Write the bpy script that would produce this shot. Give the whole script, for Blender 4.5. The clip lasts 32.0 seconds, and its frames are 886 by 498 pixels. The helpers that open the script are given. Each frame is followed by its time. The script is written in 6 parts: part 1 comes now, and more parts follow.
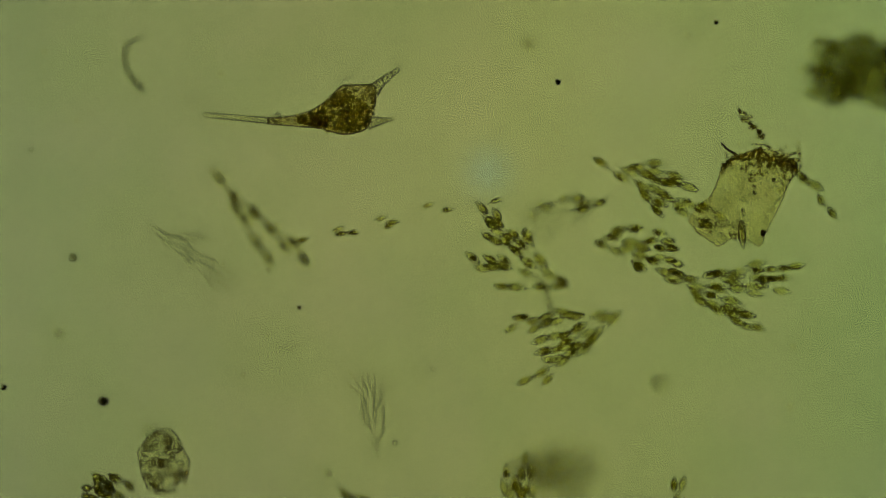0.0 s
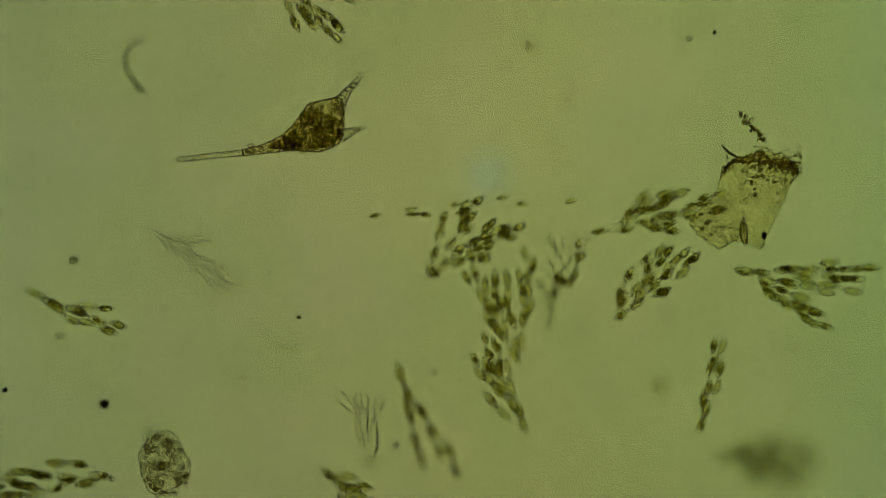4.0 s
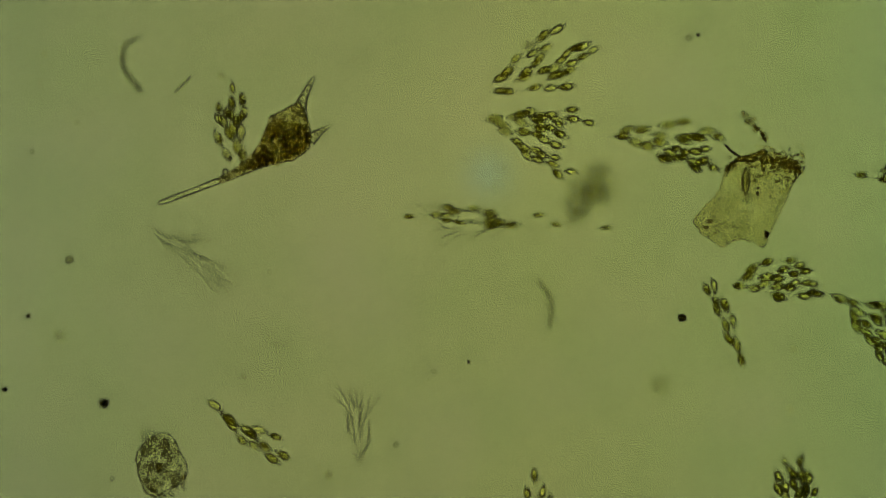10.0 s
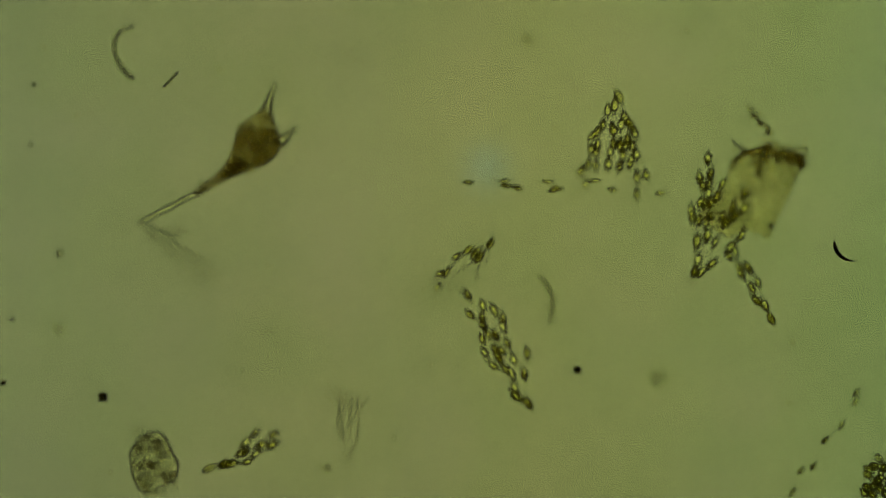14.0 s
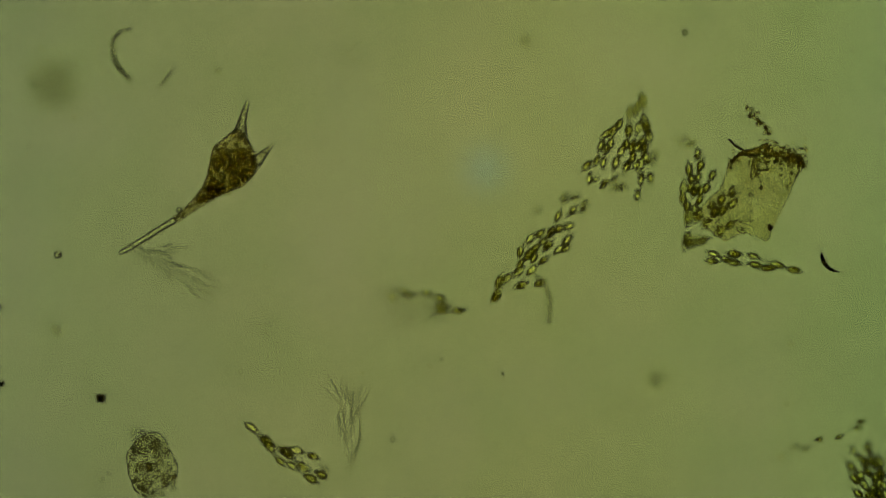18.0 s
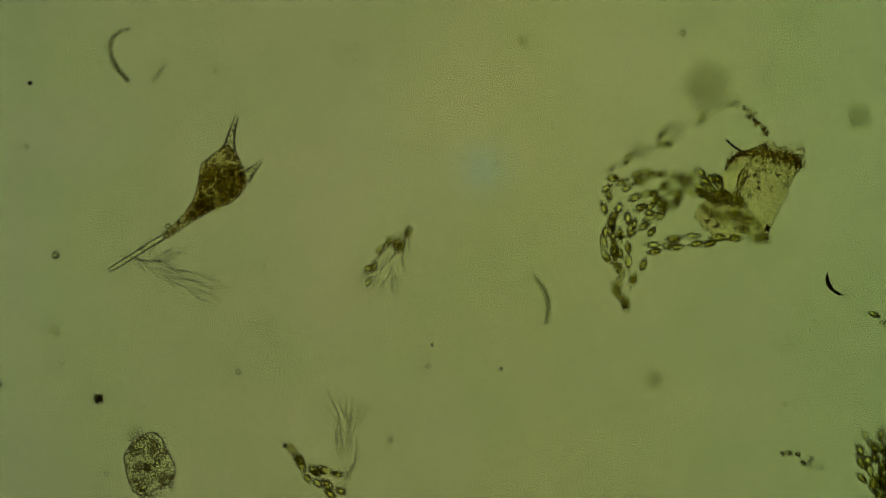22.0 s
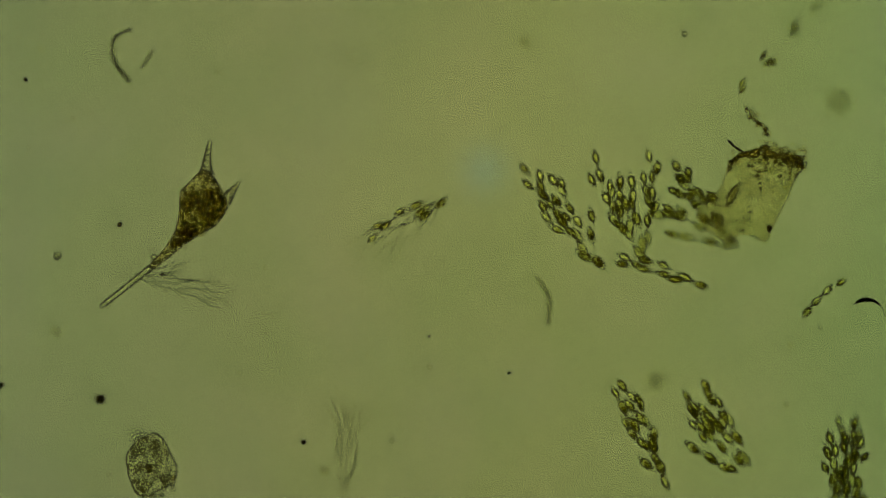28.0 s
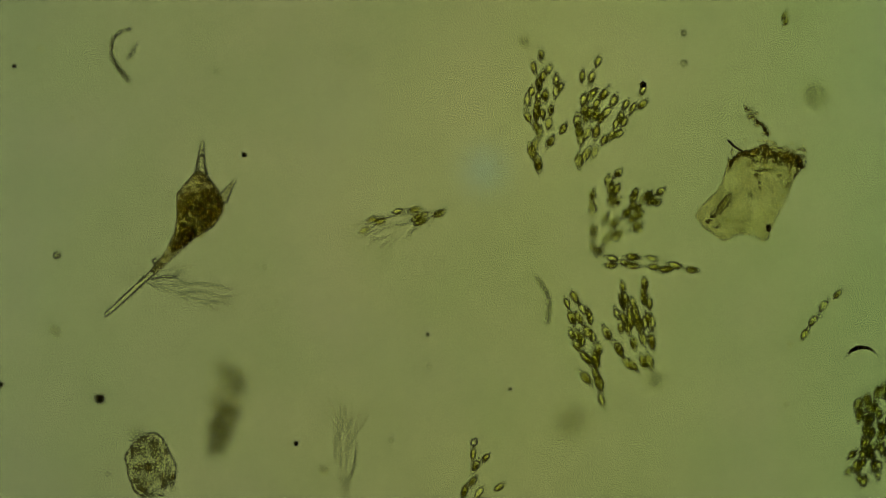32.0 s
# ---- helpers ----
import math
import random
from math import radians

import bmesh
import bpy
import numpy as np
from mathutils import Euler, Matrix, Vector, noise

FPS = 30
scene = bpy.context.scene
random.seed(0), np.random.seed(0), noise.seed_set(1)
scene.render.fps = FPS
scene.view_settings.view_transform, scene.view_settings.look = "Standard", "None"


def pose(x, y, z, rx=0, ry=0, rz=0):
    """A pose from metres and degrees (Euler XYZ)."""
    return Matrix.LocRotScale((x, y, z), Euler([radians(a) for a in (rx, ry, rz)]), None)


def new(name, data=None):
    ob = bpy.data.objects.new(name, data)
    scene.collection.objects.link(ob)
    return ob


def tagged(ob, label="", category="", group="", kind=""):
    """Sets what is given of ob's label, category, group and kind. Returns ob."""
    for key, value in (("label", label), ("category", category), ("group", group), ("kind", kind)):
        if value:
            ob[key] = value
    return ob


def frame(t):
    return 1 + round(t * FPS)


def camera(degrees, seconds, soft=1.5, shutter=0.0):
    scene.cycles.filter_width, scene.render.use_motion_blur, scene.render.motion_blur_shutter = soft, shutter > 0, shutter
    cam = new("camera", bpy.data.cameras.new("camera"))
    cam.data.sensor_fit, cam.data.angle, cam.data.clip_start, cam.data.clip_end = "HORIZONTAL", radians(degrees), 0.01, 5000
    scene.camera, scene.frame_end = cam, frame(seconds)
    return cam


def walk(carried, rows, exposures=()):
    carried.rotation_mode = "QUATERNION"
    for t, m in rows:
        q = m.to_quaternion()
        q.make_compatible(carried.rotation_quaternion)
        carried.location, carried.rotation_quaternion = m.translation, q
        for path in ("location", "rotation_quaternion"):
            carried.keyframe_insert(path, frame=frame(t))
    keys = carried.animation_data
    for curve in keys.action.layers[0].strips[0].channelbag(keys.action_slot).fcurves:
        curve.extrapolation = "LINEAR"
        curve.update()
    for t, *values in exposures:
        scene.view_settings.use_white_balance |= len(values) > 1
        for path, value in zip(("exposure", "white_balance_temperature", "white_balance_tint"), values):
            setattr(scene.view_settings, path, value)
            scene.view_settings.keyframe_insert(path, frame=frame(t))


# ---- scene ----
# A drop of pond water on a slide under a microscope, drawn one thousand times
# enlarged: one metre here is one millimetre of the real slide.
cam = camera(40, 32.0, soft=1.0)
walk(cam, [
    (0, pose(-0.00405, -0.00456, 1.6155)), (1, pose(-0.00493, -0.00461, 1.6155)), (2, pose(-0.00493, -0.00347, 1.6155)), (3, pose(-0.00623, -0.00267, 1.6155)),
    (3.5, pose(-0.00653, -0.00239, 1.6155)), (5.5, pose(0.00263, 0.00369, 1.6155)), (6, pose(0.00179, 0.00343, 1.6155)), (7, pose(0.00068, 0.00208, 1.6155)),
    (8, pose(0.00094, 0.00043, 1.6155)), (9, pose(0.00026, -0.00014, 1.6155)), (9.5, pose(-0.00147, -0.00064, 1.6155)), (10, pose(-0.00487, -0.00196, 1.6155)),
    (10.5, pose(-0.00553, -0.00825, 1.6155)), (11, pose(-0.00686, -0.011, 1.6155)), (11.5, pose(-0.00512, -0.01039, 1.6155)), (12, pose(-0.00518, -0.01069, 1.6155)),
    (13, pose(-0.00437, -0.01086, 1.6155)), (14, pose(-0.00287, -0.01067, 1.6155)), (14.5, pose(-0.00248, -0.01085, 1.6155)), (16.5, pose(-0.00127, -0.00846, 1.6155)),
    (17, pose(-0.00121, -0.00855, 1.6155)), (18, pose(-0.00053, -0.00877, 1.6155)), (19, pose(0.00013, -0.00838, 1.6155)), (20, pose(0.0012, -0.00802, 1.6155)),
    (21, pose(0.00201, -0.0081, 1.6155)), (22, pose(0.00262, -0.00833, 1.6155)), (23, pose(0.00312, -0.00726, 1.6155)), (24, pose(0.00235, -0.00682, 1.6155)),
    (25, pose(0.00129, -0.00686, 1.6155)), (25.5, pose(0.00095, -0.00676, 1.6155)), (27.5, pose(0.0004, -0.00725, 1.6155)), (28, pose(0.00019, -0.00731, 1.6155)),
    (29, pose(-0.00003, -0.00702, 1.6155)), (30, pose(0.00044, -0.00752, 1.6155)), (31, pose(0.00061, -0.00845, 1.6155)), (32, pose(0.00099, -0.0082, 1.6155))],
    exposures=[(0, 0.0), (9.8, 0.0), (10.6, -0.17), (13, -0.19), (32, -0.17)])
bpy.context.scene.cycles.max_bounces = bpy.context.scene.cycles.transmission_bounces = 32
cam.data.dof.use_dof = True
cam.data.dof.focus_distance = 1.6155
cam.data.dof.aperture_fstop = 0.19

U = 0.00075          # metres to one division of the eyepiece scale

# ---- light: the illuminated field below the slide, a dim room around ----
world = bpy.data.worlds.new("dim_room")
scene.world = world
world.use_nodes = True
world.node_tree.nodes["Background"].inputs[0].default_value = (0.55, 0.62, 0.45, 1)
world.node_tree.nodes["Background"].inputs[1].default_value = 0.02


# ---- materials ----
def material(name):
    mat = bpy.data.materials.new(name)
    mat.use_nodes = True
    nodes, links = mat.node_tree.nodes, mat.node_tree.links
    return mat, nodes, links, nodes["Principled BSDF"]


def ramp_of(nodes, links, source, stops):
    ramp = nodes.new("ShaderNodeValToRGB")
    ramp.color_ramp.elements[0].position, ramp.color_ramp.elements[0].color = stops[0][0], (*stops[0][1], 1)
    ramp.color_ramp.elements[1].position, ramp.color_ramp.elements[1].color = stops[-1][0], (*stops[-1][1], 1)
    for place, colour in stops[1:-1]:
        ramp.color_ramp.elements.new(place).color = (*colour, 1)
    links.new(source, ramp.inputs[0])
    return ramp


def noise_of(nodes, links, scale, detail=3.0, coords="Object"):
    where = nodes.new("ShaderNodeTexCoord")
    tex = nodes.new("ShaderNodeTexNoise")
    tex.inputs["Scale"].default_value, tex.inputs["Detail"].default_value = scale, detail
    links.new(where.outputs[coords], tex.inputs["Vector"])
    return tex


def clear(name, stops, scale, ior=1.4, rough=0.05, by_random=0.0, bump=0.0, detail=3.0):
    """Stained transparent matter: its colour runs over stops by a noise of that scale."""
    mat, nodes, links, body = material(name)
    tex = noise_of(nodes, links, scale, detail)
    source = tex.outputs["Fac"]
    if by_random:
        info = nodes.new("ShaderNodeObjectInfo")
        mix = nodes.new("ShaderNodeMath")
        mix.operation = "MULTIPLY_ADD"
        links.new(info.outputs["Random"], mix.inputs[0])
        mix.inputs[1].default_value = by_random
        shift = nodes.new("ShaderNodeMath")
        shift.operation = "SUBTRACT"
        links.new(source, shift.inputs[0])
        shift.inputs[1].default_value = by_random / 2
        links.new(shift.outputs[0], mix.inputs[2])
        source = mix.outputs[0]
    ramp = ramp_of(nodes, links, source, stops)
    links.new(ramp.outputs[0], body.inputs["Base Color"])
    body.inputs["Transmission Weight"].default_value = 1.0
    body.inputs["IOR"].default_value = ior
    body.inputs["Roughness"].default_value = rough
    if bump:
        relief = nodes.new("ShaderNodeBump")
        relief.inputs["Strength"].default_value, relief.inputs["Distance"].default_value = bump, 0.002
        links.new(tex.outputs["Fac"], relief.inputs["Height"])
        links.new(relief.outputs[0], body.inputs["Normal"])
    return mat


def math_of(nodes, links, operation, first, second):
    node = nodes.new("ShaderNodeMath")
    node.operation = operation
    for socket, value in zip(node.inputs, (first, second)):
        if isinstance(value, (int, float)):
            socket.default_value = value
        else:
            links.new(value, socket)
    return node.outputs[0]


def lamp_material():
    """The lamp's diaphragm: a bright filament image in the middle of a dimmer ground glass."""
    mat, nodes, links, body = material("lamp_diaphragm")
    nodes.remove(body)
    where = nodes.new("ShaderNodeTexCoord")
    split = nodes.new("ShaderNodeSeparateXYZ")
    links.new(where.outputs["Object"], split.inputs[0])
    square = math_of(nodes, links, "ADD", math_of(nodes, links, "MULTIPLY", split.outputs["X"], split.outputs["X"]),
                     math_of(nodes, links, "MULTIPLY", split.outputs["Y"], split.outputs["Y"]))
    core = math_of(nodes, links, "POWER", math.e, math_of(nodes, links, "MULTIPLY", square, -1 / CORE_SIZE ** 2))
    glow = nodes.new("ShaderNodeEmission")
    glow.inputs["Color"].default_value = (1, 0.985, 0.95, 1)
    links.new(math_of(nodes, links, "ADD", math_of(nodes, links, "MULTIPLY", core, CORE), SURROUND), glow.inputs["Strength"])
    links.new(glow.outputs[0], nodes["Material Output"].inputs["Surface"])
    return mat


def lens_material():
    mat, nodes, links, body = material("condenser_glass")
    nodes.remove(body)
    bend = nodes.new("ShaderNodeBsdfRefraction")
    bend.inputs["Roughness"].default_value, bend.inputs["IOR"].default_value = 0.0, LENS_IOR
    links.new(bend.outputs[0], nodes["Material Output"].inputs["Surface"])
    return mat


def slide_material():
    """Slide glass painted with the lit field: warm olive in the middle, greener to one side, faintly mottled, dimmer
    below, with one bluish lens glare spot.
    """
    mat, nodes, links, body = material("slide_glass")
    nodes.remove(body)
    where = nodes.new("ShaderNodeTexCoord")
    split = nodes.new("ShaderNodeSeparateXYZ")
    links.new(where.outputs["Object"], split.inputs[0])
    # uneven light of the field from left to right, painted as tint
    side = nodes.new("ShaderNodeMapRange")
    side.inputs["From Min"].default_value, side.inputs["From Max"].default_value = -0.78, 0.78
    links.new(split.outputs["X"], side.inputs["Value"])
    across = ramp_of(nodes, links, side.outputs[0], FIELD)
    tex = noise_of(nodes, links, 2.7, 4.0)
    mottle = ramp_of(nodes, links, tex.outputs["Fac"], [(0.3, (0.965, 0.975, 0.97)), (0.7, (1.025, 1.015, 1.02))])
    small = noise_of(nodes, links, 8.0, 3.0)
    spots = ramp_of(nodes, links, small.outputs["Fac"], [(0.3, (0.975, 0.99, 0.97)), (0.7, (1.025, 1.005, 1.03))])
    both = nodes.new("ShaderNodeVectorMath")
    both.operation = "MULTIPLY"
    links.new(mottle.outputs[0], both.inputs[0])
    links.new(spots.outputs[0], both.inputs[1])
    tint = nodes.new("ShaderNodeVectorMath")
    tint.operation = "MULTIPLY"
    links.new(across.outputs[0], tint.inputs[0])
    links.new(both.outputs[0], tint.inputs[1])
    # a bluish lens reflection, painted into the slide as a round spot
    off_x, off_y = math_of(nodes, links, "SUBTRACT", split.outputs["X"], 0.0713), math_of(nodes, links, "SUBTRACT", split.outputs["Y"], 0.126)
    square = math_of(nodes, links, "ADD", math_of(nodes, links, "MULTIPLY", off_x, off_x), math_of(nodes, links, "MULTIPLY", off_y, off_y))
    patch = math_of(nodes, links, "POWER", math.e, math_of(nodes, links, "MULTIPLY", square, -1 / 0.034 ** 2))
    lens_glare = ramp_of(nodes, links, patch, [(0.0, (1, 1, 1)), (1.0, (0.985, 1.05, 1.32))])
    # painted vignetting: the field dims downwards, most at the lower right
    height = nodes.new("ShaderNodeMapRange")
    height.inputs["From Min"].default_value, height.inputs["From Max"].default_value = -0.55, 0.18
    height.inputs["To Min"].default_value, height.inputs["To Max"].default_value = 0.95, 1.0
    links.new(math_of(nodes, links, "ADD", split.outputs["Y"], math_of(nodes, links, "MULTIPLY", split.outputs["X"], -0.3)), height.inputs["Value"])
    vignetted = nodes.new("ShaderNodeVectorMath")
    vignetted.operation = "SCALE"
    links.new(tint.outputs[0], vignetted.inputs[0])
    links.new(height.outputs[0], vignetted.inputs["Scale"])
    last = nodes.new("ShaderNodeVectorMath")
    last.operation = "MULTIPLY"
    links.new(vignetted.outputs[0], last.inputs[0])
    links.new(lens_glare.outputs[0], last.inputs[1])
    clearer = nodes.new("ShaderNodeBsdfTransparent")
    links.new(last.outputs[0], clearer.inputs["Color"])
    links.new(clearer.outputs[0], nodes["Material Output"].inputs["Surface"])
    return mat


CORE_SIZE, CORE, SURROUND, LENS_IOR = 0.068, 3.57, 0.18, 2.0
# colour and brightness of the lit field across, painted into the slide
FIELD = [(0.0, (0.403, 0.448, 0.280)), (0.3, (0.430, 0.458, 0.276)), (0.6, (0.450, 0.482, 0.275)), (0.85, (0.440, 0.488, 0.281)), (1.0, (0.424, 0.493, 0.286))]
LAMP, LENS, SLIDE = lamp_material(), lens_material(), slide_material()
CELL = clear("golden_cell", [(0.1, (0.56, 0.54, 0.18)), (0.3, (0.72, 0.70, 0.28)), (0.5, (0.87, 0.86, 0.43)), (0.7, (1.0, 0.99, 0.66))],
             190, ior=1.045, rough=0.0, by_random=0.7)
PLASTID = clear("brown_plastid", [(0.25, (0.46, 0.43, 0.15)), (0.45, (0.60, 0.57, 0.24)), (0.62, (0.78, 0.75, 0.40)), (0.8, (0.97, 0.95, 0.66))], 330, ior=1.01, rough=0.0, by_random=0.5)
CASE = clear("clear_case", [(0.3, (0.95, 0.95, 0.84)), (0.7, (1.0, 1.0, 0.95))], 90, ior=1.09, rough=0.0)
EMPTY = clear("empty_case", [(0.3, (0.92, 0.92, 0.82)), (0.7, (0.99, 0.99, 0.95))], 90, ior=1.06, rough=0.0)
GHOST = clear("faint_case", [(0.3, (0.97, 0.97, 0.92)), (0.7, (1.0, 1.0, 0.98))], 90, ior=1.025, rough=0.0)
THREAD = clear("clear_thread", [(0.3, (0.9, 0.9, 0.8)), (0.7, (0.98, 0.98, 0.93))], 90, ior=1.02, rough=0.0)
SHELL = clear("armour_shell", [(0.3, (0.80, 0.74, 0.48)), (0.5, (0.92, 0.88, 0.68)), (0.7, (0.98, 0.96, 0.86))], 70, ior=1.06, rough=0.0, bump=0.03)
HORN = clear("clear_horn", [(0.3, (0.88, 0.87, 0.7)), (0.7, (0.98, 0.98, 0.9))], 60, ior=1.05, rough=0.0)
BROWN = clear("brown_grain", [(0.3, (0.35, 0.30, 0.14)), (0.5, (0.6, 0.53, 0.29)), (0.75, (0.93, 0.88, 0.62))], 110, ior=1.04, rough=0.0, by_random=0.2)
GOLD = clear("golden_drop", [(0.3, (0.90, 0.84, 0.48)), (0.7, (1.0, 0.98, 0.74))], 110, ior=1.05, rough=0.02)
FILM = clear("olive_film", [(0.3, (0.74, 0.69, 0.43)), (0.5, (0.87, 0.82, 0.54)), (0.7, (0.96, 0.93, 0.70))], 32, ior=1.02, rough=0.0, bump=0.6, detail=6.0)
GREY_CLEAR = clear("granular_jelly", [(0.3, (0.86, 0.84, 0.68)), (0.6, (0.95, 0.94, 0.8)), (0.8, (0.99, 0.99, 0.92))], 90, ior=1.02, rough=0.0, bump=0.1)
DROPLET = clear("clear_grain", [(0.3, (0.90, 0.89, 0.72)), (0.7, (1.0, 1.0, 0.93))], 60, ior=1.08, rough=0.0, by_random=0.3)
FIBRE = clear("grey_fibre", [(0.3, (0.52, 0.53, 0.38)), (0.7, (0.74, 0.74, 0.56))], 40, ior=1.05, rough=0.2)
DEBRIS = clear("dark_debris", [(0.3, (0.03, 0.026, 0.012)), (0.55, (0.11, 0.09, 0.038)), (0.8, (0.3, 0.24, 0.1))], 110, ior=1.05, rough=0.1)
DARK_BROWN = clear("dark_plastid", [(0.36, (0.24, 0.20, 0.09)), (0.48, (0.55, 0.49, 0.27)), (0.6, (0.96, 0.93, 0.72))], 270, ior=1.012, rough=0.0, detail=5.0)
CYTOPLASM = clear("golden_cytoplasm", [(0.34, (0.54, 0.50, 0.28)), (0.5, (0.80, 0.77, 0.52)), (0.64, (1.0, 0.99, 0.85))], 190, ior=1.012, rough=0.0)
GRAIN = clear("film_grain", [(0.3, (0.3, 0.25, 0.1)), (0.55, (0.5, 0.43, 0.2)), (0.8, (0.85, 0.78, 0.5))], 110, ior=1.06, rough=0.0)
RUST = clear("rusty_debris", [(0.3, (0.58, 0.46, 0.21)), (0.5, (0.84, 0.75, 0.45)), (0.75, (0.99, 0.95, 0.74))], 120, ior=1.035, rough=0.0, bump=0.15)
DUST = clear("faint_dust", [(0.3, (0.72, 0.71, 0.58)), (0.7, (0.86, 0.85, 0.72))], 60, ior=1.01, rough=0.05)
PALE = clear("pale_granule", [(0.3, (0.94, 0.92, 0.78)), (0.7, (1.0, 1.0, 0.95))], 60, ior=1.032, rough=0.0, by_random=0.3)
GLASS = clear("diatom_glass", [(0.3, (0.82, 0.80, 0.62)), (0.7, (0.98, 0.98, 0.9))], 80, ior=1.12, rough=0.0)
BEAD = clear("clear_bead", [(0.3, (0.93, 0.92, 0.78)), (0.7, (1.0, 1.0, 0.95))], 60, ior=1.07, rough=0.0)
SILICA = clear("glass_shell", [(0.3, (0.9, 0.89, 0.72)), (0.7, (0.99, 0.99, 0.92))], 80, ior=1.05, rough=0.0)


# ---- mesh helpers, in divisions of the eyepiece scale ----
def part(name, mesh, mat, parent=None, label=""):
    if isinstance(mesh, bmesh.types.BMesh):
        data = bpy.data.meshes.new(name)
        mesh.to_mesh(data)
        mesh.free()
    else:
        data = mesh
    if mat and not data.materials:
        data.materials.append(mat)
    ob = new(name, data)
    ob.parent = parent
    if label:
        tagged(ob, label)
    return ob


def mesh_of(name, verts, faces, mat, smooth=True):
    data = bpy.data.meshes.new(name)
    points = [Vector(v) for v in verts]
    volume = sum(points[f[0]].dot(points[f[i]].cross(points[f[i + 1]])) for f in faces for i in range(1, len(f) - 1))
    data.from_pydata([tuple(v) for v in verts], [], faces if volume > 0 else [f[::-1] for f in faces])
    data.polygons.foreach_set("use_smooth", [smooth] * len(faces))
    data.materials.append(mat)
    data.update()
    return data


def lathe(profile, sides, wall=0.0):
    """A turned body along +X from (x, radius) pairs; with a wall it is a hollow vase open at its far end."""
    line = list(profile)
    if wall:
        inner = [(max(x, profile[0][0] + 1.0), max(0.25, r - wall)) for x, r in reversed(profile)]
        line = line + inner
    verts, faces = [], []
    for x, r in line:
        for k in range(sides):
            a = 2 * math.pi * k / sides
            verts.append((x * U, r * math.cos(a) * U, r * math.sin(a) * U))
    for i in range(len(line) - 1):
        for k in range(sides):
            n = (k + 1) % sides
            faces.append((i * sides + k, i * sides + n, (i + 1) * sides + n, (i + 1) * sides + k)[::-1])
    faces.append(tuple(range(sides)))
    last = (len(line) - 1) * sides
    faces.append(tuple(last + k for k in reversed(range(sides))))
    return verts, faces


def unit_ball(level):
    bm = bmesh.new()
    bmesh.ops.create_icosphere(bm, subdivisions=level, radius=1.0)
    verts = np.array([v.co[:] for v in bm.verts])
    faces = [tuple(v.index for v in f.verts) for f in bm.faces]
    bm.free()
    return verts, faces


BALL1, BALL2, BALL3 = unit_ball(1), unit_ball(2), unit_ball(3)


def lumps(items, ball=BALL1, rough=0.0):
    """Many small rounded grains as one set of verts and faces: (x, y, z, rx, ry, rz, turn)."""
    verts, faces = [], []
    for x, y, z, rx, ry, rz, turn in items:
        base = len(verts)
        c, s = math.cos(turn), math.sin(turn)
        for p in ball[0]:
            k = 1 + rough * (noise.noise(Vector(p) * 1.7 + Vector((x, y, z))))
            a, b, d = p[0] * rx * k, p[1] * ry * k, p[2] * rz * k
            verts.append(((x + a * c - b * s) * U, (y + a * s + b * c) * U, (z + d) * U))
        faces += [tuple(base + i for i in f) for f in ball[1]]
    return verts, faces


def tube(points, radii, sides=8, dome=True):
    """A round rod through points, with a radius at each, closed and rounded at its ends."""
    pts = [Vector(p) for p in points]
    first, last = (pts[0] - pts[1]).normalized(), (pts[-1] - pts[-2]).normalized()
    pts = ([pts[0] + first * radii[0] * 0.8] if dome else []) + pts + [pts[-1] + last * radii[-1] * 0.8]
    radii = ([radii[0] * 0.35] if dome else []) + list(radii) + [radii[-1] * 0.35]
    verts, faces = [], []
    for i, p in enumerate(pts):
        way = (pts[min(i + 1, len(pts) - 1)] - pts[max(i - 1, 0)]).normalized()
        side = way.cross(Vector((0, 0, 1)))
        side = side.normalized() if side.length > 1e-4 else Vector((1, 0, 0))
        up = side.cross(way)
        for k in range(sides):
            a = 2 * math.pi * k / sides
            verts.append((p + (side * math.cos(a) + up * math.sin(a)) * radii[i]) * U)
    for i in range(len(pts) - 1):
        for k in range(sides):
            n = (k + 1) % sides
            faces.append((i * sides + k, i * sides + n, (i + 1) * sides + n, (i + 1) * sides + k))
    faces.append(tuple(reversed(range(sides))))
    end = (len(pts) - 1) * sides
    faces.append(tuple(end + k for k in range(sides)))
    return verts, faces


def curve_points(anchors, steps=6):
    """A smooth line through anchors (Catmull-Rom)."""
    a = [Vector(p) for p in anchors]
    a = [a[0] * 2 - a[1]] + a + [a[-1] * 2 - a[-2]]
    out = []
    for i in range(1, len(a) - 2):
        for j in range(steps):
            t = j / steps
            p0, p1, p2, p3 = a[i - 1:i + 3]
            out.append(0.5 * ((2 * p1) + (p2 - p0) * t + (2 * p0 - 5 * p1 + 4 * p2 - p3) * t * t + (3 * p1 - p0 - 3 * p2 + p3) * t * t * t))
    return out + [a[-2]]


def sheet(outline, thick, wave=1.5):
    """A thin film with an uneven rim, cut to an outline."""
    pts = curve_points([(*p, 0) for p in outline] + [(*outline[0], 0)], 4)[:-1]
    verts = []
    for level in (0, 1):
        for i, p in enumerate(pts):
            n = noise.noise(Vector((p.x * 0.09, p.y * 0.09, 3.0))) * 4 + noise.noise(Vector((p.x * 0.3, p.y * 0.3, 7.0))) * 2.5
            verts.append(((p.x + n) * U, (p.y + n * 0.6) * U, (level * thick + wave * math.sin(i * 0.4)) * U))
    n = len(pts)
    faces = [tuple(range(n))[::-1], tuple(range(n, 2 * n))]
    faces += [(i, (i + 1) % n, n + (i + 1) % n, n + i) for i in range(n)]
    return verts, faces


